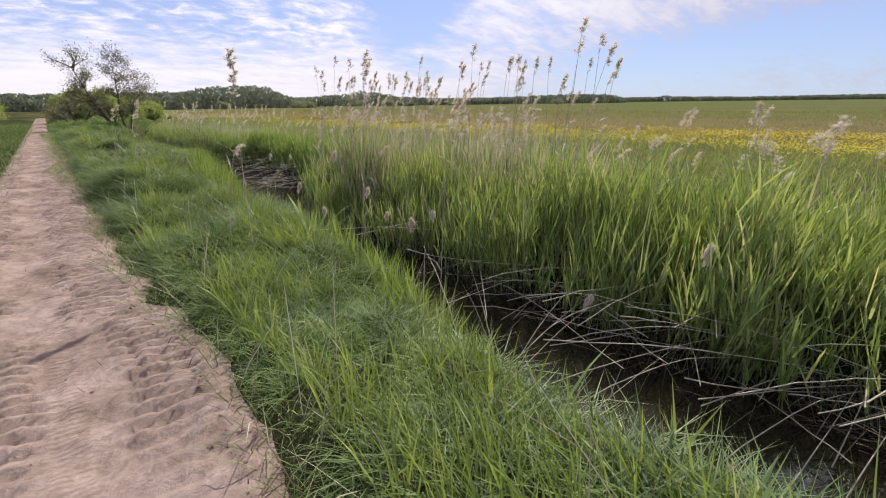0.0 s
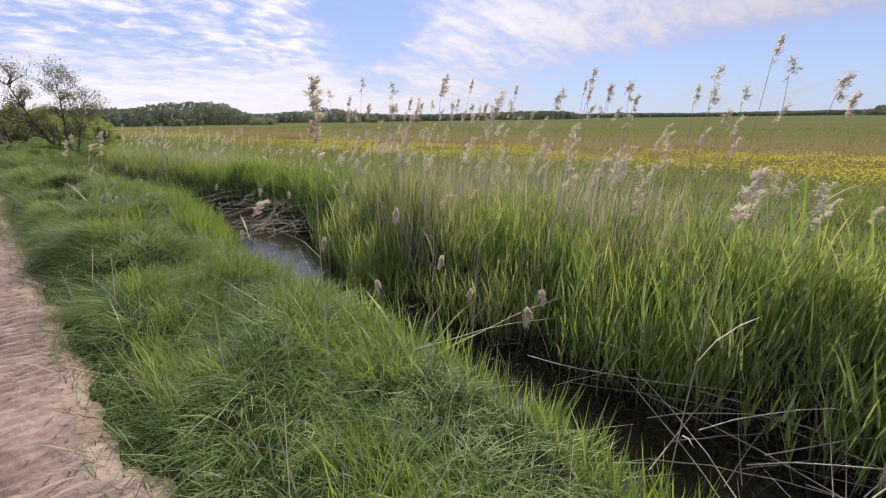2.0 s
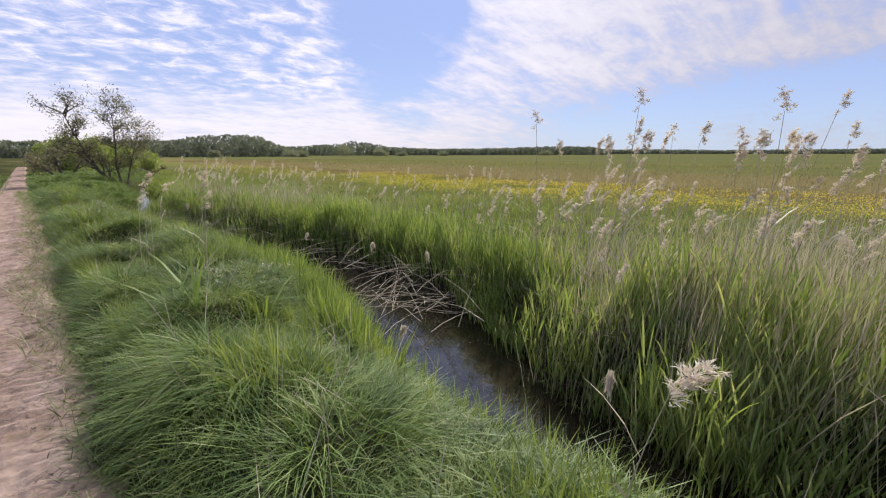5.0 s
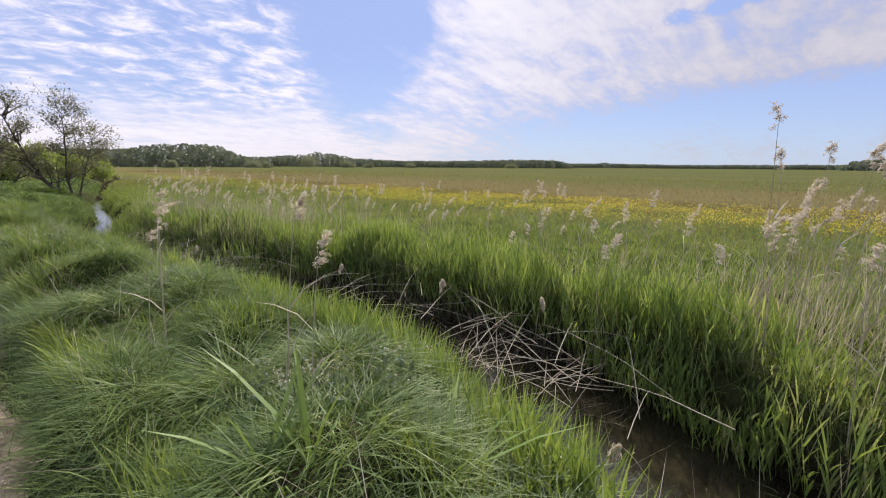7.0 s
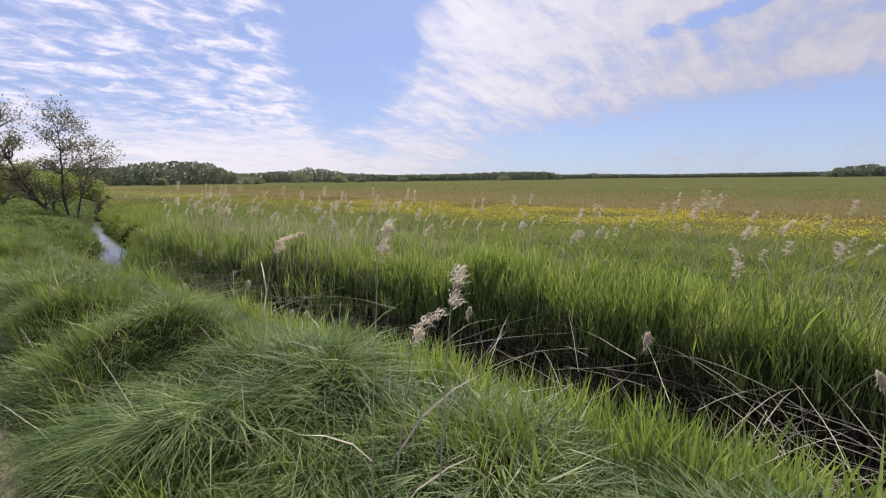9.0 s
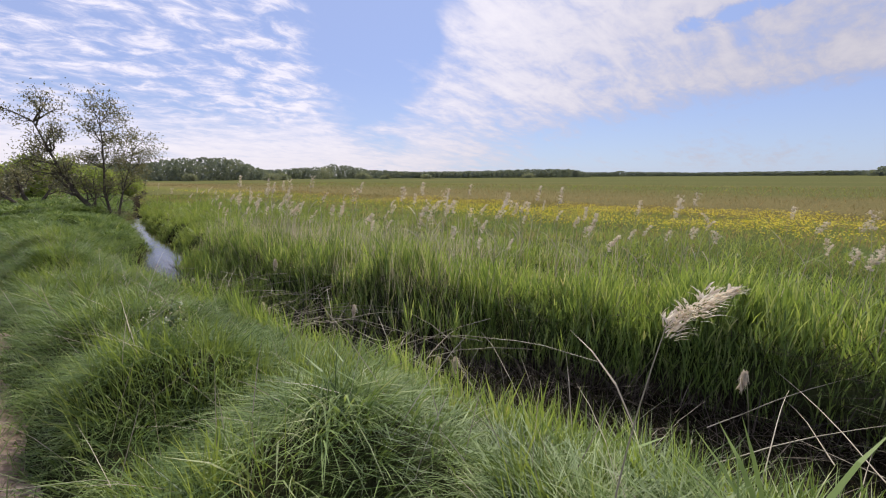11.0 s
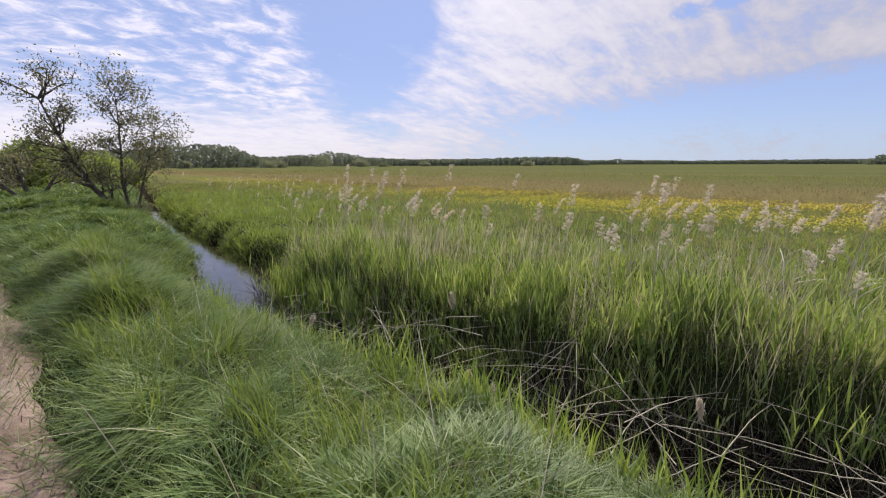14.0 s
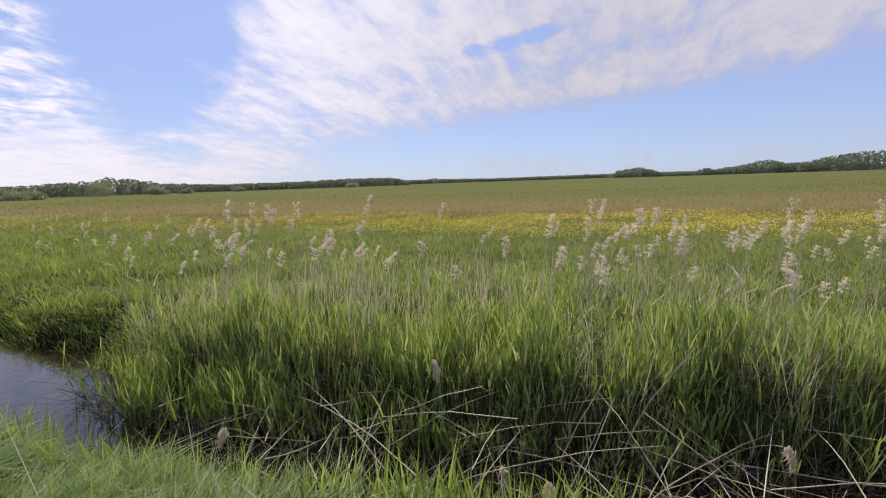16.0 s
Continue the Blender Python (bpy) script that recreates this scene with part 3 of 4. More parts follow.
def reed_bed():
    """Young green reeds on the far bank: a stem with alternate leaves."""
    x, y = scatter(130000, 2.9, 8.5, -4, 26.5)
    e = far_edge(y)
    lush = smooth(y, 16, 17.5) + 1 - smooth(y, 6.5, 8) + 0.8 * smooth(y, 8.6, 9.0) * (1 - smooth(y, 9.8, 11))
    dens = smooth(x, e - 0.1 - 0.35 * lush, e + 0.22 - 0.2 * lush) * (1 - 0.85 * smooth(x, e + 0.6, e + 2.2)) * (0.12 + 1.0 * smooth(vnoise(x * 1.7, y * 1.7, 30), 0.15, 0.8)) * (1 - smooth(y, 24.8, 26.2))
    keep = rng.random(len(x)) < dens
    x, y = x[keep], y[keep]
    e = far_edge(y)
    n = len(x)
    tall = (0.48 + 0.26 * vnoise(x * 0.6, y * 0.6, 31) + 0.46 * smooth(vnoise(x * 2.1, y * 2.1, 32), 0.2, 0.8) - 0.06) * (1 - 0.45 * smooth(x, e + 0.5, e + 2.0)) * rng.uniform(0.45, 1.2, n)
    tall = tall * np.interp(y, (0, 7, 9, 16, 19, 24, 30), (0.95, 0.9, 0.62, 0.62, 0.64, 0.66, 0.6))
    base = on_ground(x, y)
    base[:, 2] = np.maximum(base[:, 2], WATER_Z - 0.03)
    lean = rng.normal(0, 0.15, (n, 2)) + np.array([-0.05, 0.02]) + 0.5 * (np.stack([vnoise(x * 1.3, y * 1.3, 36), vnoise(x * 1.3, y * 1.3, 37)], -1) - 0.5)
    bs, hs, ws, az, le, dr = [base], [tall * 0.9], [np.full(n, 0.008)], [np.arctan2(lean[:, 1], lean[:, 0])], [np.hypot(lean[:, 0], lean[:, 1])], [np.full(n, 0.03)]
    for k in range(4):
        s = 0.32 + 0.17 * k + rng.uniform(-0.08, 0.08, n)
        p = base + np.stack([lean[:, 0] * tall * s, lean[:, 1] * tall * s, tall * s], -1)
        bs.append(p)
        hs.append(tall * rng.uniform(0.28, 0.5, n))
        ws.append(rng.uniform(0.009, 0.018, n))
        az.append(rng.uniform(0, 6.28, n))
        le.append(rng.uniform(0.05, 0.38, n))
        dr.append(rng.uniform(0.0, 0.45, n) ** 1.5)
    pale = np.tile(rng.random(n) < 0.14 + 0.40 * (1 - smooth(y, 7.5, 10.0)) + 0.2 * smooth(y, 16, 19), 5)
    bs, hs, ws, az, le, dr = (np.concatenate(v) for v in (bs, hs, ws, az, le, dr))
    for name, sel, mat, lab in (("reed_bed", ~pale, REED_LEAF, "dense young green reeds along the ditch"), ("yellowing_reeds", pale, REED_PALE, "paler yellowish reeds mixed through the reed bed")):
        tagged(blade_mesh(name, bs[sel], hs[sel], ws[sel], az[sel], le[sel], dr[sel], mat), lab, "reeds", kind="stuff")
    # the shaded far side of the ditch, clad in hanging grass and young reed
    x, y = scatter(150000, 3.0, 6.6, -3, 42)
    e = far_edge(y)
    keep = (x > e - 0.08) & (x < e + 0.62) & (rng.random(len(x)) < (0.35 + 0.65 * smooth(vnoise(x * 2, y * 2, 38), 0.2, 0.7)) / (1 + np.maximum(0, y - 28) / 12))
    x, y = x[keep], y[keep]
    n = len(x)
    tall = rng.uniform(0.16, 0.46, n) * (1 - 0.45 * smooth(y, 24, 26))
    # up to y = 24.8 a darker material paints in the ditch's shade
    for name, sel, mat, lab in (("ditch_side_grass", y < 24.8, SHADE_GRASS, "dense grass hanging down the ditch side, shade put into its green"), ("bank_edge_grass", y >= 24.8, COARSE, "tufted green grass on the steep ditch bank")):
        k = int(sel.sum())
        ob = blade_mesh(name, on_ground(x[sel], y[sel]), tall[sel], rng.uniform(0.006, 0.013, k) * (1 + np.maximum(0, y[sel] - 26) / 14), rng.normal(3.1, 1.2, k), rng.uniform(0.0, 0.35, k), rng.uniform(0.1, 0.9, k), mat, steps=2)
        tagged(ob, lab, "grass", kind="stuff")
    # a thin fringe of bright shoots on the near side of the water
    x, y = scatter(19000, 1.6, 3.8, -1, 25)
    e = near_edge(y)
    dens = np.interp(y, (-1, 2.2, 2.8, 4.4, 5.4, 7.6, 8.2, 9.0, 9.8, 15.5, 17, 25), (0.05, 0.15, 0.8, 0.8, 0.6, 0.7, 0.25, 0.45, 0.95, 0.9, 0.75, 0.3))
    wide = np.interp(y, (5, 6, 8, 10, 15, 17), (0.55, 0.4, 0.4, 1.0, 1.0, 0.6))
    keep = (x < e + 0.02) & (x > e - wide) & (rng.random(len(x)) < dens * (0.3 + vnoise(x * 2.5, y * 2.5, 35)))
    x, y = x[keep], y[keep]
    base = np.repeat(on_ground(x, y), 4, 0)
    n = len(base)
    ob = blade_mesh("reed_shoots", base, rng.uniform(0.28, 0.62, n), rng.uniform(0.008, 0.017, n), rng.uniform(0, 6.28, n), rng.uniform(0.03, 0.25, n), rng.uniform(0.0, 0.25, n), REED_LEAF, steps=2)
    tagged(ob, "bright young reed shoots at the water's edge", "reeds", kind="stuff")
    # upright dead stems among them, thickest in one stand
    x, y = scatter(105000, 3.0, 8.5, -4, 25.5)
    e = far_edge(y)
    thick = np.exp(-((y - 6.0) / 2.6) ** 2)
    keep = (x > e - 0.15) & (rng.random(len(x)) < (1 - 0.85 * smooth(x, e + 0.8, e + 3.0)) * (0.06 + 0.30 * smooth(y, 15.5, 18) + 0.94 * thick) * smooth(vnoise(x * 0.9, y * 0.9, 33), 0.1, 0.75))
    x, y, thick = x[keep], y[keep], thick[keep]
    n = len(x)
    ob = blade_mesh("dead_reed_stems", on_ground(x, y), rng.uniform(0.3, 1.0, n) + thick * rng.uniform(0.0, 0.75, n), rng.uniform(0.003, 0.008, n), rng.normal(-0.6, 1.3, n), np.abs(rng.normal(0, 0.24, n)), rng.uniform(0, 0.12, n), DRY_STEM, steps=2)
    tagged(ob, "thin straw-coloured dead reed stems", "reeds", kind="stuff")
    # the ditch choked with brown litter between two open stretches of water
    x, y = scatter(30000, 2.6, 5.2, -2.5, 24.2)
    n0, e = near_edge(y), far_edge(y)
    choke = smooth(y, 14.5, 16.5) * (1 - smooth(y, 23.3, 24.2)) + 0.45 * smooth(y, 9.4, 11) * (1 - smooth(y, 14.5, 16.5)) + 0.5 * (1 - smooth(y, 6.2, 7.4)) * smooth(x, e - 0.9, e - 0.3)
    keep = (x > n0 - 0.05) & (x < e + 0.1) & (rng.random(len(x)) < choke)
    x, y = x[keep], y[keep]
    n = len(x)
    b = on_ground(x, y, 0.0)
    b[:, 2] = np.maximum(b[:, 2], WATER_Z) + 0.16 * vnoise(x * 2, y * 2, 39) * rng.uniform(0, 1, n)
    ob = blade_mesh("sunken_reed_litter", b, rng.uniform(0.05, 0.24, n), rng.uniform(0.004, 0.010, n), rng.uniform(0, 6.28, n), rng.uniform(0.3, 2.2, n), rng.uniform(0, 0.4, n), SHADED_LITTER, steps=2)
    tagged(ob, "matted brown reed litter lying in the ditch, darkened by painted shade", "litter", kind="stuff")
    # broken litter on the ditch sides
    x, y = scatter(17000, 2.6, 5.4, -3, 26)
    e = far_edge(y)
    keep = (x > e - 0.4 + 0.45 * np.exp(-((y - 8.0) / 2.4) ** 2)) & (x < e + 0.7)
    x, y = x[keep], y[keep]
    n = len(x)
    b = on_ground(x, y, 0.0)
    b[:, 2] = np.maximum(b[:, 2], WATER_Z) + rng.uniform(0, 0.12, n)
    ob = blade_mesh("reed_litter", b, rng.uniform(0.1, 0.4, n), rng.uniform(0.005, 0.010, n), rng.uniform(0, 6.28, n), rng.uniform(0.4, 2.5, n), rng.uniform(0, 0.3, n), SHADED_LITTER)
    tagged(ob, "brown broken dead reed litter on the bank, with painted shade", "litter", kind="stuff")


reed_bed()


def meadow():
    x, y = scatter(115000, 4.5, 25, -12, 62)
    x2, y2 = scatter(62000, 25, 75, -40, 140)
    x, y = np.concatenate([x, x2]), np.concatenate([y, y2])
    d = np.hypot(x - 0.2, np.maximum(0, np.maximum(-y, y - 20)))
    keep = (x > far_edge(y) + 0.8 - 0.75 * smooth(y, 25, 27)) & (rng.random(len(x)) < np.minimum(1, (11 / d) ** 0.7))
    x, y, d = x[keep], y[keep], d[keep]
    band = x + 6 * (vnoise(x * 0.08, y * 0.05, 40) - 0.5)
    seedy = rng.random(len(x)) < 0.9 * smooth(band, 19, 25) * (1 - 0.7 * smooth(band, 38, 48)) + 0.10 + 0.28 * smooth(band, 6, 9)
    for name, sel, mat, lab in (("meadow_grass", ~seedy, MEADOW, "green meadow grass"), ("seed_head_grass", seedy, MEADOW_SEED, "brownish meadow grass in seed")):
        a, b, dd = x[sel], y[sel], d[sel]
        n = len(a)
        h = (0.13 + 0.17 * vnoise(a * 0.7, b * 0.7, 41)) * rng.uniform(0.6, 1.3, n)
        ob = blade_mesh(name, on_ground(a, b), h, 0.003 + 0.0011 * dd * rng.uniform(0.5, 1.3, n), rng.uniform(0, 6.28, n), rng.uniform(0.05, 0.45, n), rng.uniform(0.05, 0.6, n), mat, steps=2)
        tagged(ob, lab + " across the open field", "grass", kind="stuff")
    # rougher herbage just behind the reeds and along the grassy bank
    x, y = scatter(120000, 3.5, 12.5, -5, 46)
    e = far_edge(y)
    keep = (x > e + 0.05 + 0.5 * (1 - smooth(y, 24.5, 26.5))) & (rng.random(len(x)) < (1 - 0.75 * smooth(x, e + 3, e + 7)) / (1 + np.maximum(0, y - 26) / 12))
    x, y = x[keep], y[keep]
    n = len(x)
    h = (0.10 + 0.55 * vnoise(x * 1.1, y * 1.1, 46) * vnoise(x * 3, y * 3, 47)) * rng.uniform(0.7, 1.4, n)
    ob = blade_mesh("rough_grass", on_ground(x, y), h, rng.uniform(0.006, 0.014, n) * (1 + np.maximum(0, y - 26) / 12), rng.uniform(0, 6.28, n), rng.uniform(0.05, 0.5, n), rng.uniform(0.05, 0.8, n), COARSE, steps=2)
    tagged(ob, "rough green grass just behind the reeds", "grass", kind="stuff")
    # buttercups in a long band
    x, y = scatter(150000, 11, 25, -14, 75)
    band = x + 3 * (vnoise(x * 0.2, y * 0.12, 43) - 0.5)
    dens = smooth(band, 13.0, 16.0) * (1 - smooth(band, 20.5, 23.5)) * smooth(vnoise(x * 0.6, y * 0.3, 44), 0.1, 0.55) * (1 - 0.9 * smooth(y, 24, 46))
    keep = rng.random(len(x)) < dens
    x, y = x[keep], y[keep]
    n = len(x)
    c = on_ground(x, y) + np.stack([np.zeros(n), np.zeros(n), rng.uniform(0.14, 0.32, n)], -1)
    r = rng.uniform(0.010, 0.024, n)
    t0 = rng.uniform(0, 6.28, n)
    tilt = rng.uniform(-0.5, 0.5, (n, 2))
    ring = []
    for k in range(5):
        a = t0 + k * 2 * math.pi / 5
        ring.append(c + np.stack([np.cos(a) * r, np.sin(a) * r, r * 0.5 + (np.cos(a) * tilt[:, 0] + np.sin(a) * tilt[:, 1]) * r * 1.6], -1))
    co = np.stack([c] + ring, 1).reshape(-1, 3)
    o = (np.arange(n) * 6)[:, None]
    ob = mesh_of("buttercups", co, [np.concatenate([o + np.array([[0, 1 + k, 1 + (k + 1) % 5]]) for k in range(5)])], PETAL)
    tagged(ob, "band of yellow buttercup flowers in the meadow", "flowers", kind="stuff")


meadow()


# ---- tubes, plumes, stalks ----
def tube(pts, radii, sides=6):
    """Vertex and face arrays of a tapered tube along points."""
    pts = [Vector(p) for p in pts]
    co, faces = [], []
    for k, p in enumerate(pts):
        d = (pts[min(k + 1, len(pts) - 1)] - pts[max(k - 1, 0)]).normalized()
        u = d.orthogonal().normalized() if k == 0 else (u - d * u.dot(d)).normalized()
        v = d.cross(u)
        for s in range(sides):
            a = 2 * math.pi * s / sides
            co.append(p + (u * math.cos(a) + v * math.sin(a)) * radii[k])
    for k in range(len(pts) - 1):
        for s in range(sides):
            a, b = k * sides + s, k * sides + (s + 1) % sides
            faces.append((a, b, b + sides, a + sides))
    return np.array([tuple(c) for c in co]), np.array(faces)


def join_tubes(name, tubes, mat, soft=True):
    co, fa, o = [], [], 0
    for c, f in tubes:
        co.append(c)
        fa.append(f + o)
        o += len(c)
    return mesh_of(name, np.concatenate(co), [np.concatenate(fa)], mat, soft)


def under(ob, parent):
    ob.parent = parent
    return ob


R = random.Random(11)


def make_reed(tall, plume_len, lean, nod, slim=0.32):
    """A dead flowering reed: stem, two dry leaves and a feathery plume."""
    reed = new("flowering_reed")
    n = 6
    pts = [Vector((lean * tall * (s / n) ** 1.6, 0, tall * s / n)) for s in range(n + 1)]
    under(join_tubes("stem", [tube(pts, [0.0045 - 0.0028 * s / n for s in range(n + 1)], 5)], STRAW), reed)
    top = np.array(pts[-1])
    m = int(15 + 44 * plume_len)
    # side branches sweep to one side and carry tufts of down
    s = np.sort(rng.uniform(0, 1, m)) ** 0.9
    spine = top + np.stack([nod * plume_len * s ** 2, 0.02 * rng.normal(0, 1, m), plume_len * (s - 0.25 - 0.35 * nod * s ** 2)], -1)
    reach = min(plume_len, 0.36) * slim * np.sin(math.pi * np.clip(0.15 + 0.8 * s, 0, 1)) * rng.uniform(0.4, 1.1, m)
    az = rng.normal(0.0, 0.9, m)
    per = 15
    q = rng.uniform(0.1, 1.0, m * per)
    base = np.repeat(spine, per, 0) + np.stack([np.repeat(np.cos(az) * reach, per) * q, np.repeat(np.sin(az) * reach, per) * q, np.repeat(reach, per) * (0.55 * q - 0.75 * q * q)], -1)
    base += rng.normal(0, 0.007, base.shape)
    n = len(base)
    under(blade_mesh("plume", base, min(plume_len, 0.3) * (0.35 + 2.0 * slim) * rng.uniform(0.07, 0.18, n), min(plume_len, 0.3) * rng.uniform(0.02, 0.042, n), np.repeat(az, per) + rng.normal(0, 0.5, n), rng.uniform(0.3, 1.4, n), rng.uniform(0.3, 1.3, n), PLUME, steps=2), reed)
    for k in range(2):
        z = tall * (0.35 + 0.25 * k)
        b = np.array([[lean * tall * (z / tall) ** 1.6, 0, z]])
        under(blade_mesh("leaf", b, np.array([0.32]), np.array([0.012]), np.array([R.uniform(0, 6.28)]), np.array([0.5]), np.array([0.5]), STRAW), reed)
    return tagged(reed, "dry tan reed stem with a feathery plume", "reed", "flowering reeds on the far bank")


def reed_kinds(talls, small, large):
    return [make_reed(h, R.uniform(small, large), R.uniform(0.02, 0.14), R.uniform(0.15, 0.6), R.uniform(0.11, 0.18)) for h in talls]


TALL = reed_kinds((1.25, 1.45, 1.65, 1.85, 2.05), 0.18, 0.27)
SHORT = reed_kinds((0.8, 0.95, 1.05, 1.15, 1.3), 0.14, 0.22)


def stand(kinds, n, x0, x1, y0, y1, lo=0.9, hi=1.08):
    for _ in range(n):
        y = R.uniform(y0, y1)
        x = R.uniform(x0, x1) + float(far_edge(y))
        copy_thing(R.choice(kinds), pose(x, y, float(ground_z(x, y)) - 0.03, R.gauss(0, 4), R.gauss(0, 4), R.gauss(-35, 40)) @ Matrix.Scale(R.uniform(lo, hi), 4))


stand(TALL, 120, 0.1, 2.6, 2.6, 9.2)
stand(TALL, 10, 0.3, 2.2, -0.5, 3.2)
stand(SHORT, 90, 0.2, 3.6, -1, 12)
stand(SHORT, 75, 0.4, 4.0, 12, 22)
stand(SHORT, 40, 0.6, 2.6, 22.3, 26.8, 1.0, 1.2)
stand(SHORT, 18, 1.2, 2.6, 17.8, 20.2, 1.0, 1.2)
stand(SHORT, 26, 0.5, 5.0, 26, 40)
for k, ob in enumerate(TALL):
    ob.matrix_basis = pose(4.2 + 0.4 * k, 4.0 + k, float(ground_z(4.2 + 0.4 * k, 4.0 + k)) - 0.03, 0, 0, -40 * k)
for k, ob in enumerate(SHORT):
    ob.matrix_basis = pose(5.4 + 0.3 * k, 12.0 + 2 * k, float(ground_z(5.4 + 0.3 * k, 12.0 + 2 * k)) - 0.03, 0, 0, -30 * k)


# single dead reeds on the near bank, close to the track
# (top of the stem x, y, z; plume length, lean, nod, plume breadth)
for x, y, z, p, ln, nod, slim in ((1.40, 4.28, 1.58, 0.42, 0.03, 0.05, 0.12), (1.52, 10.90, 1.42, 0.20, 0.08, 0.35, 0.2), (1.44, 10.55, 1.26, 0.18, 0.08, 0.3, 0.18), (1.24, 12.32, 1.28, 0.15, 0.05, 0.15, 0.17),
                                  (1.21, 12.45, 1.16, 0.13, 0.10, 0.7, 0.18), (1.38, 12.81, 1.37, 0.18, 0.05, 0.25, 0.2), (1.85, 14.55, 1.15, 0.22, 0.16, 0.9, 0.3), (2.0, 6.6, 0.8, 0.22, 0.20, 0.8, 0.3), (3.35, 5.2, 1.92, 0.22, 0.05, 0.3, 0.28),
                                  (2.62, 4.04, 1.70, 0.22, 0.06, 0.3, 0.2), (2.42, 2.55, 1.28, 0.24, 0.05, 0.3, 0.24)):
    h = z - float(ground_z(x, y))
    fx, fy = x - 0.64 * ln * h, y + 0.77 * ln * h
    h = z - max(float(ground_z(fx, fy)), WATER_Z) + 0.03
    one = make_reed(h, p, ln, nod, slim)
    one.matrix_basis = pose(fx, fy, z - h, 0, 0, -50)
    tagged(one, "single dead reed with a pale drooping plume", "reed", "dead reeds on the near bank")


def bent_reed(x, y, z):
    """A broken reed whose plume hangs over the ditch."""
    reed = new("bent_reed")
    fx, fy = x + R.uniform(0.15, 0.5), y + R.uniform(-0.45, 0.45)
    foot = Vector((fx, fy, max(float(ground_z(fx, fy)), WATER_Z) - 0.03))
    tip = Vector((x, y, z))
    mid = foot.lerp(tip, 0.6) + Vector((0, 0, 0.12))
    pts = [(1 - t) ** 2 * foot + 2 * t * (1 - t) * mid + t * t * tip for t in (0, 0.2, 0.4, 0.6, 0.8, 1.0)]
    under(join_tubes("stem", [tube(pts, [0.005, 0.0046, 0.0042, 0.0036, 0.003, 0.002], 5)], STRAW), reed)
    n = 330
    s = rng.uniform(0, 1, n)
    size = R.uniform(0.13, 0.2)
    way = np.array((tip - pts[-2]).normalized())
    taper = np.sin(math.pi * np.clip(0.12 + 0.8 * s, 0, 1))
    base = np.array(tip) + way * (s * size * 0.45)[:, None] + np.stack([np.zeros(n), np.zeros(n), -s * s * size * 0.9], -1) + rng.normal(0, 0.011, (n, 3)) * taper[:, None]
    side = R.uniform(0, 6.28)
    under(blade_mesh("plume", base, -size * rng.uniform(0.15, 0.6, n), rng.uniform(0.003, 0.007, n), rng.normal(side, 0.7, n), rng.uniform(0.0, 0.5, n), rng.uniform(0.0, 0.25, n), PLUME, steps=2), reed)
    return tagged(reed, "broken reed with a tan plume hanging over the ditch", "reed", "broken reeds over the ditch")


for spot in ((3.55, 18.72, -0.05), (3.56, 16.95, -0.25), (3.09, 20.24, -0.3), (2.96, 9.5, -0.1), (3.24, 5.13, 0.3), (3.57, 4.14, 0.1), (3.54, 0.95, 0.4), (3.24, 7.38, 0.1), (2.85, 5.73, 0.0), (3.13, 4.01, 0.1),
             (2.98, 5.5, 0.8), (3.32, 4.81, 0.0), (3.32, 1.71, -0.2), (3.36, 17.01, -0.2), (2.9, 22.92, -0.25), (3.15, 20.57, -0.3), (3.74, 21.31, 0.2), (4.7, 12.6, 0.1), (4.4, 14.6, 0.05), (4.6, 11.0, 0.2)):
    bent_reed(*spot)


def make_stalk(ln, bend):
    n = 7
    pts = [Vector((ln * (s / n - 0.5), 0, bend * math.sin(math.pi * s / n) + 0.01 * R.uniform(-1, 1))) for s in range(n + 1)]
    ob = join_tubes("dead_reed_stalk", [tube(pts, [0.0044 - 0.0022 * s / n for s in range(n + 1)], 5)], STRAW)
    return tagged(ob, "bleached dead reed stalk fallen across the ditch", "reed stalk", "fallen reed stalks")


STALKS = [make_stalk(ln, b) for ln, b in ((0.8, 0.02), (1.2, 0.06), (1.5, -0.04), (1.8, 0.10), (2.3, 0.07), (1.4, 0.15))]


def heap(n, x0, x1, y0, y1, top=0.45, az=20, spread=45, kinds=6, tilt=9):
    for _ in range(n):
        x, y = R.uniform(x0, x1), R.uniform(y0, y1)
        z = WATER_Z + R.uniform(0.03, top)
        copy_thing(R.choice(STALKS[:kinds]), pose(x, y, z, 0, R.gauss(0, tilt), R.gauss(az, spread)))


heap(46, 3.0, 4.2, -0.6, 3.0, 0.5, -42, 26)
heap(26, 2.95, 4.3, -0.4, 4.4, 0.55, -15, 60)
heap(30, 3.5, 4.6, 10.1, 12.0, 0.35)
heap(46, 3.8, 5.1, 9.6, 14.5, 0.45)
heap(80, 2.95, 3.95, 16.5, 22.2, 0.5, 20, 60, 4, 14)
heap(6, 3.1, 3.7, 18.9, 19.8, 0.5, 60, 80, 4, 30)
heap(14, 3.0, 3.6, 21.8, 24.0, 0.35, 20, 60, 2, 10)
for k, ob in enumerate(STALKS):
    ob.matrix_basis = pose(3.5, 0.4 + 0.55 * k, WATER_Z + 0.15, 0, 6, 25 * k)


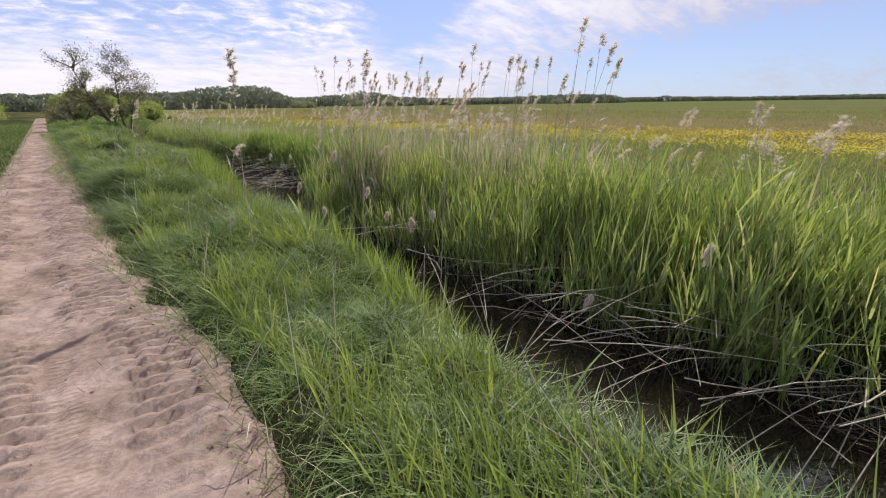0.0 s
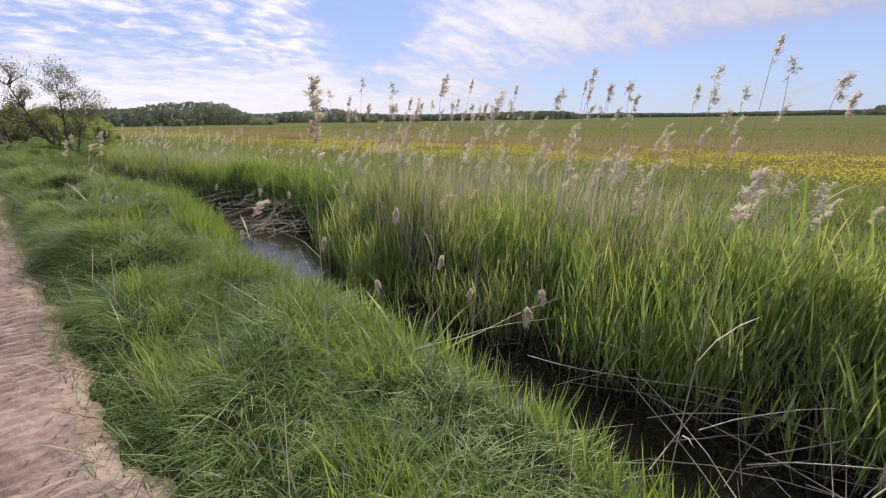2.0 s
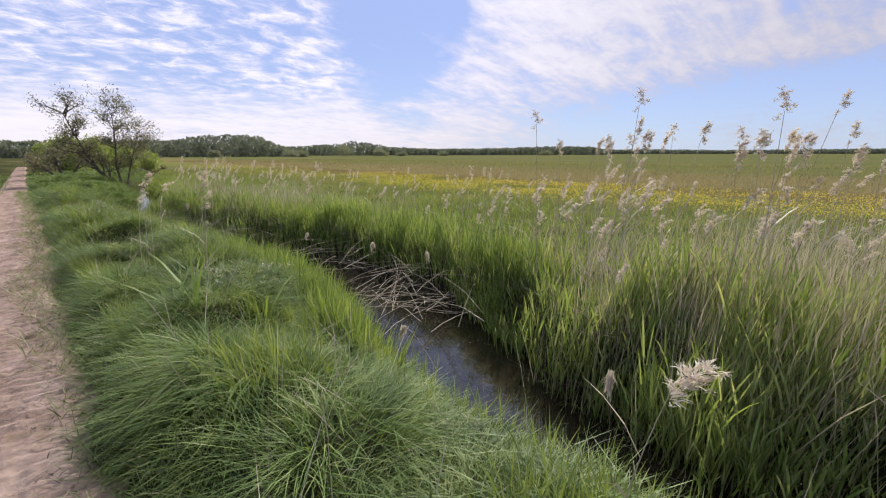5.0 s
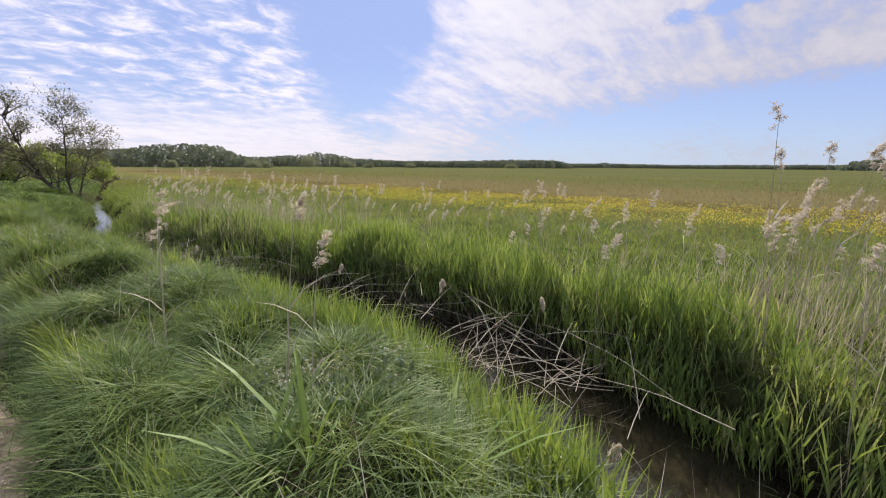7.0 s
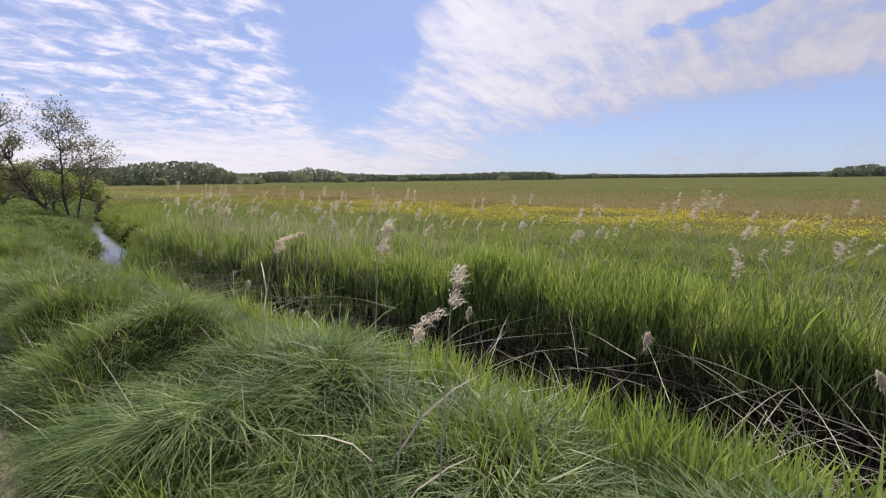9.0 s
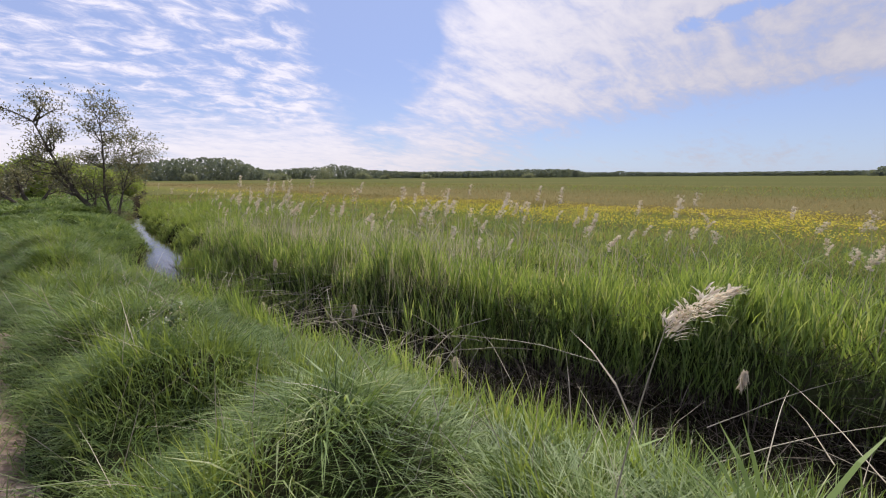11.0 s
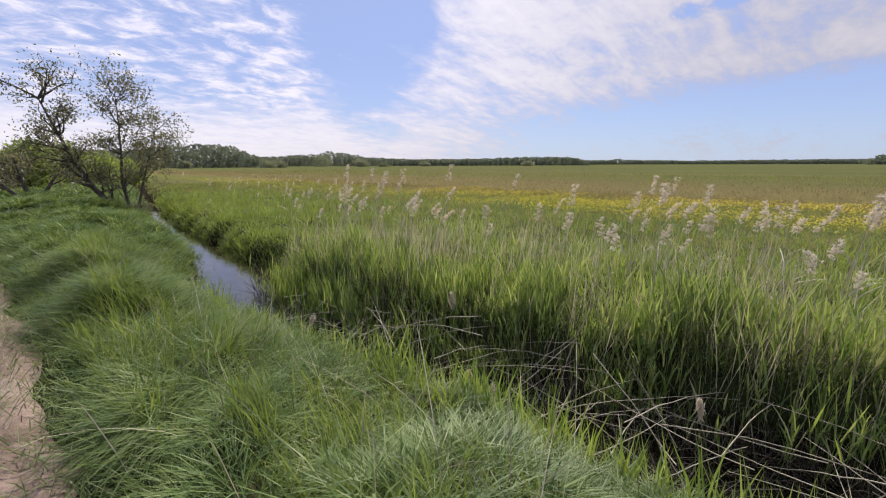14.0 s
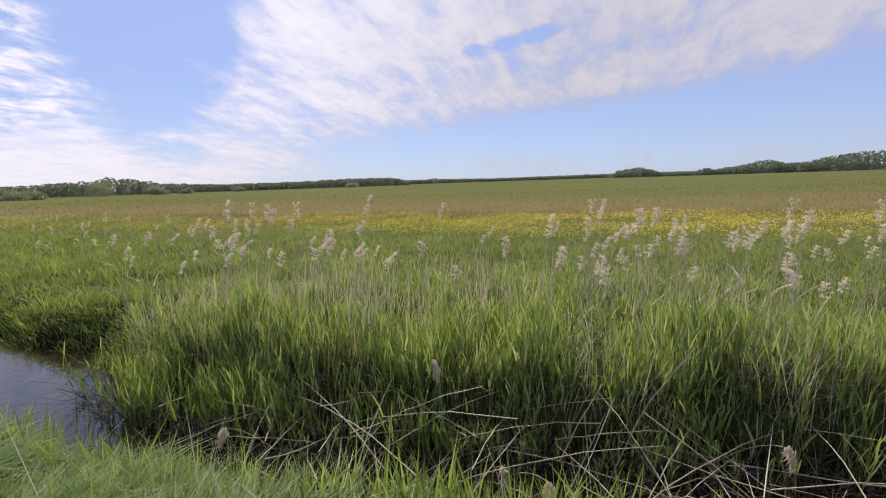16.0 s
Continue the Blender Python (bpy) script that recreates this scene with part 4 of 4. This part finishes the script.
# ---- grass tussocks ----
def tussock(x, y, r, h, n=1000):
    thing = new("grass_tussock")
    for name, count, mat, lab in (("green_foliage", n, GRASS, ""), ("pale_foliage", n // 2, TUSSOCK, "bleached arching blades")):
        a, q = rng.uniform(0, 6.28, count), np.sqrt(rng.uniform(0, 1, count))
        bx, by = x + np.cos(a) * q * r * 0.6, y + np.sin(a) * q * r * 0.6
        bx, by = bx + rng.normal(0, 0.09, count), by + rng.normal(0, 0.09, count)
        base = on_ground(bx, by)
        base[:, 2] += (1 - q ** 2) * h * 0.2 * rng.uniform(0, 1, count)
        az = np.arctan2(np.sin(a) * q - 0.5, np.cos(a) * q - 0.5) + rng.normal(0, 0.5, count)
        ob = blade_mesh(name, base, h * rng.uniform(0.5, 1.25, count), rng.uniform(0.004, 0.011, count), az, 0.15 + 0.7 * q, rng.uniform(0.5, 1.5, count), mat)
        tagged(under(ob, thing), lab)
    return tagged(thing, "mound of long arching pale green grass on the bank", "grass tussock", "tussocks along the bank")


for tx, ty, tr, th in ((1.30, 11.5, 0.55, 0.50), (1.75, 11.0, 0.5, 0.42), (1.25, 14.4, 0.6, 0.52), (1.75, 13.9, 0.5, 0.48), (1.55, 16.3, 0.42, 0.34), (2.0, 16.5, 0.42, 0.32),
                       (1.35, 13.4, 0.5, 0.45), (1.0, 9.3, 0.4, 0.38), (1.2, 18.6, 0.55, 0.38), (1.0, 21.2, 0.5, 0.42), (1.7, 23.0, 0.6, 0.4), (1.3, 26.0, 0.6, 0.45)):
    tussock(tx, ty, tr, 0.72 * th)


# ---- trees ----
def grow(start, way, ln, r, depth, tubes, tips, wild=0.35):
    n = 5
    pts, p, d = [Vector(start)], Vector(start), Vector(way).normalized()
    for s in range(n):
        d = (d + Vector((R.gauss(0, wild), R.gauss(0, wild), R.gauss(0.05, wild))) * 0.35).normalized()
        p = p + d * ln / n
        pts.append(p.copy())
    tubes.append(tube(pts, [max(0.004, r * (1 - 0.65 * s / n)) for s in range(n + 1)], 6 if r > 0.03 else 4))
    if depth == 0:
        tips += pts[1:]
        return
    for _ in range(R.randint(3, 5)):
        k = R.randint(2, n)
        q = (d * 0.75 + Vector((R.gauss(0, 0.55), R.gauss(0, 0.55), R.gauss(0.25, 0.4)))).normalized()
        grow(pts[k], q, ln * R.uniform(0.45, 0.7), r * 0.42, depth - 1, tubes, tips, wild)
    tips += pts[3:]


def leaf_cloud(name, centres, per, spread, size, mat):
    c = np.repeat(np.array([tuple(p) for p in centres]), per, 0)
    n = len(c)
    c = c + rng.normal(0, spread, (n, 3))
    u = rng.normal(0, 1, (n, 3))
    u /= np.linalg.norm(u, axis=1)[:, None]
    v = np.cross(u, rng.normal(0, 1, (n, 3)))
    v /= np.linalg.norm(v, axis=1)[:, None]
    s = size * rng.uniform(0.6, 1.3, n)[:, None]
    co = np.stack([c - u * s, c + v * s * 0.45, c + u * s, c - v * s * 0.45], 1).reshape(-1, 3)
    o = (np.arange(n) * 4)[:, None]
    return mesh_of(name, co, [o + np.array([[0, 1, 2, 3]])], mat)


def bank_tree():
    tree = new("tree")
    tree.location = (4.25, 38.6, -0.45)
    tree.scale = (0.75, 0.75, 0.75)
    bole, tips = [], []
    # a leaning stem to the track side, upright stems beside it
    stems = [((0, 0, 0), [(-0.7, 0, 0.75), (-1.35, 0.1, 1.7), (-1.9, 0.1, 2.9), (-2.3, 0.2, 4.2), (-2.8, 0.2, 5.8)], 0.17),
             ((0.1, 0.1, 0), [(0.0, 0.1, 0.8), (-0.15, 0.1, 1.9), (0.0, 0.2, 3.3), (0.1, 0.3, 4.8), (0.1, 0.2, 6.2)], 0.10),
             ((0.3, 0, 0), [(0.5, 0.1, 0.9), (0.8, 0.1, 2.0), (1.2, 0.2, 3.2), (1.6, 0.2, 4.5)], 0.08)]
    for k, (foot, pts, r) in enumerate(stems):
        pts = [Vector(foot)] + [Vector(p) for p in pts]
        n = len(pts) - 1
        under(join_tubes("trunk", [tube(pts, [r * (1 - 0.82 * s / n) for s in range(n + 1)], 8)], BARK), tree)
        for s in range(1, n + 1):
            for _ in range(8 if s > 1 else 2):
                limb, mine = [], []
                way = Vector((R.gauss(-0.1 if k == 0 else 0.1, 0.7), R.gauss(0, 0.7), R.uniform(0.2, 1.0)))
                at = pts[s] if R.random() < 0.5 else pts[s].lerp(pts[s - 1], R.uniform(0, 0.8))
                grow(at, way, R.uniform(0.9, 1.7), r * 0.28, 1, limb, mine)
                under(join_tubes("limb", limb, BARK), tree)
                tips += mine
    under(leaf_cloud("crown", [p for p in tips if p.z > 2.2 + R.gauss(0, 0.4)], 6, 0.2, 0.07, TREE_LEAF), tree)
    # dark brush round the foot
    under(leaf_cloud("undergrowth", [Vector((R.gauss(0.5, 0.35), R.gauss(0, 0.3), R.uniform(0.0, 0.7))) for _ in range(120)], 10, 0.12, 0.05, TREE_LEAF), tree)
    tagged(tree, "sparse-leaved tree with a leaning trunk beside the ditch", "tree")


bank_tree()


def bush(x, y, rx, h, mat, size=0.13, n=420, name="bush", label="rounded green bush beside the track"):
    b = new(name)
    b.location = (x, y, float(ground_z(x, y)) - 0.05)
    tubes, tips = [], []
    for _ in range(9):
        grow((R.gauss(0, rx * 0.15), R.gauss(0, rx * 0.15), 0), (R.gauss(0, 0.5), R.gauss(0, 0.5), 1), h * 0.62, 0.04, 1, tubes, tips)
    under(join_tubes("stems", tubes, BARK), b)
    cen = []
    for _ in range(n):
        a, q, z = R.uniform(0, 6.28), R.uniform(0.45, 1.0), R.uniform(0.05, 1.0)
        rad = rx * q * (0.75 + 0.35 * noise.noise(Vector((math.cos(a) * 1.5, math.sin(a) * 1.5, z * 2 + x)))) * math.sqrt(max(0.05, 1 - (z - 0.3) ** 2 * 1.7))
        cen.append(Vector((math.cos(a) * rad, math.sin(a) * rad, z * h * (0.85 + 0.25 * noise.noise(Vector((math.cos(a), math.sin(a), x)))))))
    under(leaf_cloud("crown", cen, 14, 0.16 * rx / 1.6, size, mat), b)
    return tagged(b, label, "bush")


bush(2.9, 58, 2.0, 3.3, BUSH_LEAF)
bush(5.0, 62, 2.2, 3.4, BUSH_LEAF)
bush(7.6, 66, 2.4, 2.7, BUSH_LEAF, label="low dark green bush behind the tree")
bush(1.9, 72, 1.8, 2.8, BUSH_LEAF)
bush(-6.0, 85, 3.0, 3.2, BUSH_LEAF)
bush(10.5, 70, 2.2, 2.3, BUSH_LEAF)


def back_tree(x, y, h):
    t = new("tree")
    t.location = (x, y, -0.1)
    tubes, tips = [], []
    grow((0, 0, 0), (-0.15, 0, 1), h * 0.55, 0.14, 2, tubes, tips, 0.3)
    grow((0.3, 0.2, 0), (0.35, 0, 1), h * 0.5, 0.11, 2, tubes, tips, 0.3)
    grow((-0.3, 0, 0), (-0.6, 0.2, 1), h * 0.5, 0.11, 2, tubes, tips, 0.3)
    under(join_tubes("trunk", tubes, BARK), t)
    under(leaf_cloud("crown", tips, 5, 0.24, 0.085, TREE_LEAF), t)
    return tagged(t, "small sparse tree standing behind the bushes", "tree")


back_tree(2.0, 46, 3.1)
back_tree(1.6, 55, 3.4)


# ---- far woods ----
def woodland(name, profile, dist, rows, gap, label, mat=None):
    """Crowns of leaf clumps whose tops follow a skyline of (bearing, degrees above the horizon)."""
    bs, es = [p[0] for p in profile], [p[1] for p in profile]
    cos, o, fs = [], 0, []
    step = math.degrees(gap / dist)
    for r in range(rows):
        b = bs[0]
        while b < bs[-1]:
            d = dist * (1 + 0.06 * r)
            top = 1.5 + d * math.tan(radians(float(np.interp(b, bs, es)))) * (R.uniform(0.9, 1.06) if r else R.uniform(0.6, 0.95))
            top = max(top, 1.6)
            x, y = math.sin(radians(b)) * d, math.cos(radians(b)) * d
            wide = gap * R.uniform(0.7, 1.05)
            n = 210
            a, z, q = rng.uniform(0, 6.28, n), rng.uniform(0.02, 1, n), rng.uniform(0.6, 1, n)
            rad = wide * q * np.sqrt(np.clip(1 - (z - 0.35) ** 2 * 2.1, 0.03, 1))
            c = np.stack([x + np.cos(a) * rad, y + np.sin(a) * rad, z * top - 0.3], -1)
            u = rng.normal(0, 1, (n, 3))
            u /= np.linalg.norm(u, axis=1)[:, None]
            v = np.cross(u, rng.normal(0, 1, (n, 3)))
            v /= np.linalg.norm(v, axis=1)[:, None]
            s = gap * 0.12 * rng.uniform(0.6, 1.4, n)[:, None]
            cos.append(np.stack([c - u * s, c + v * s * 0.8, c + u * s, c - v * s * 0.8], 1).reshape(-1, 3))
            fs.append((np.arange(n) * 4)[:, None] + np.array([[0, 1, 2, 3]]) + o)
            o += n * 4
            b += step * R.uniform(0.6, 1.1)
    ob = mesh_of(name, np.concatenate(cos), [np.concatenate(fs)], mat or HAZED_WOOD_LEAF)
    return tagged(ob, label, "woodland", kind="stuff")


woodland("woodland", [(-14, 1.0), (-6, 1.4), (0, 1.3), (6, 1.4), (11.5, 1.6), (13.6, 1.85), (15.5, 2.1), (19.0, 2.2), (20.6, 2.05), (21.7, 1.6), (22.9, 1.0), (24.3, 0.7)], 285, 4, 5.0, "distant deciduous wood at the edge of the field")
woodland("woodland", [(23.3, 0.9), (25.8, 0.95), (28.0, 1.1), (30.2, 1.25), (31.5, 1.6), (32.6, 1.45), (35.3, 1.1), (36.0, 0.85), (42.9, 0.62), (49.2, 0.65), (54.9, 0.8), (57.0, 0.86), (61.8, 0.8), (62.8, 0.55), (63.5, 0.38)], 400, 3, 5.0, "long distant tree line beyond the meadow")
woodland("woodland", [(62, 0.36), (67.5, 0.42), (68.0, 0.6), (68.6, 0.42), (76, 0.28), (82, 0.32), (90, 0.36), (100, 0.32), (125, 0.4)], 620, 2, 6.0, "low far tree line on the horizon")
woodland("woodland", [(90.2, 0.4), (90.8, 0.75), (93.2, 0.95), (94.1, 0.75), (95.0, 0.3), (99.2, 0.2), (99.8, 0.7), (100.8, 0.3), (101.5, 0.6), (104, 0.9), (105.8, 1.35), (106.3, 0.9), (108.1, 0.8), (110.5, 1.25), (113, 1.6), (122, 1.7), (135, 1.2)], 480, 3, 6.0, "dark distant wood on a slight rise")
for b, d, r, h in ((15.7, 250, 4.0, 3.6), (24.0, 255, 6.5, 3.2), (25.2, 258, 5.0, 3.4), (34.9, 300, 6.5, 4.4), (37.7, 310, 4.5, 2.8), (43.0, 330, 5.0, 3.0), (56.0, 340, 6.0, 3.0), (30.4, 330, 8.5, 8.6)):
    bush(math.sin(radians(b)) * d, math.cos(radians(b)) * d, r, h, SHRUB_LEAF, 0.45, 110, "shrub", "distant grey-green willow shrub in the meadow")


# ---- herbs on the near bank ----
def herb(x, y, n=9, tall=0.42):
    plant = new("herb")
    plant.location = (x, y, float(ground_z(x, y)) - 0.02)
    for _ in range(n):
        hx, hy, hz = R.gauss(0, 0.10), R.gauss(0, 0.10), tall * R.uniform(0.7, 1.15)
        under(join_tubes("stem", [tube([(hx * 0.4, hy * 0.4, 0), (hx * 0.8, hy * 0.8, hz * 0.5), (hx, hy, hz)], [0.003, 0.0025, 0.0015], 4)], HERB), plant)
        c = [Vector((hx, hy, hz * (0.45 + 0.1 * k))) for k in range(6)]
        tagged(under(leaf_cloud("foliage", c, 5, 0.02, 0.028, HERB), plant), kind="stuff")
    c = [Vector((R.gauss(0, 0.1), R.gauss(0, 0.1), tall * R.uniform(0.7, 1.15))) for _ in range(14)]
    tagged(under(leaf_cloud("blossom", c, 6, 0.012, 0.008, PLUME), plant), kind="stuff")
    return tagged(plant, "pale leafy herb with tiny whitish flowers in the grass", "herb", "herbs on the bank")


for hx, hy in ((1.5, 10.75), (1.62, 10.95), (1.42, 10.95), (2.0, 10.6), (1.3, 18.0)):
    herb(hx, hy)


def broad_leaves(x, y, spots):
    plant = new("broad_leaved_reed")
    plant.location = (x, y, float(ground_z(x, y)) - 0.02)
    for az, h, lean, droop, w in spots:
        under(blade_mesh("leaf", np.zeros((1, 3)), np.array([h]), np.array([w]), np.array([az]), np.array([lean]), np.array([droop]), REED_LEAF, np.array([az])), plant)
    return tagged(plant, "young reed with broad green leaves in the grass", "reed", "broad-leaved reeds")


for bx, by in ((1.05, 10.45), (1.2, 10.3), (1.65, 9.9), (1.9, 4.1), (2.0, 1.2), (2.15, 14.2), (2.3, 15.0)):
    broad_leaves(bx, by, [(R.uniform(0, 6.28), R.uniform(0.4, 0.65), R.uniform(0.2, 0.7), R.uniform(0.1, 0.5), R.uniform(0.018, 0.03)) for _ in range(5)])
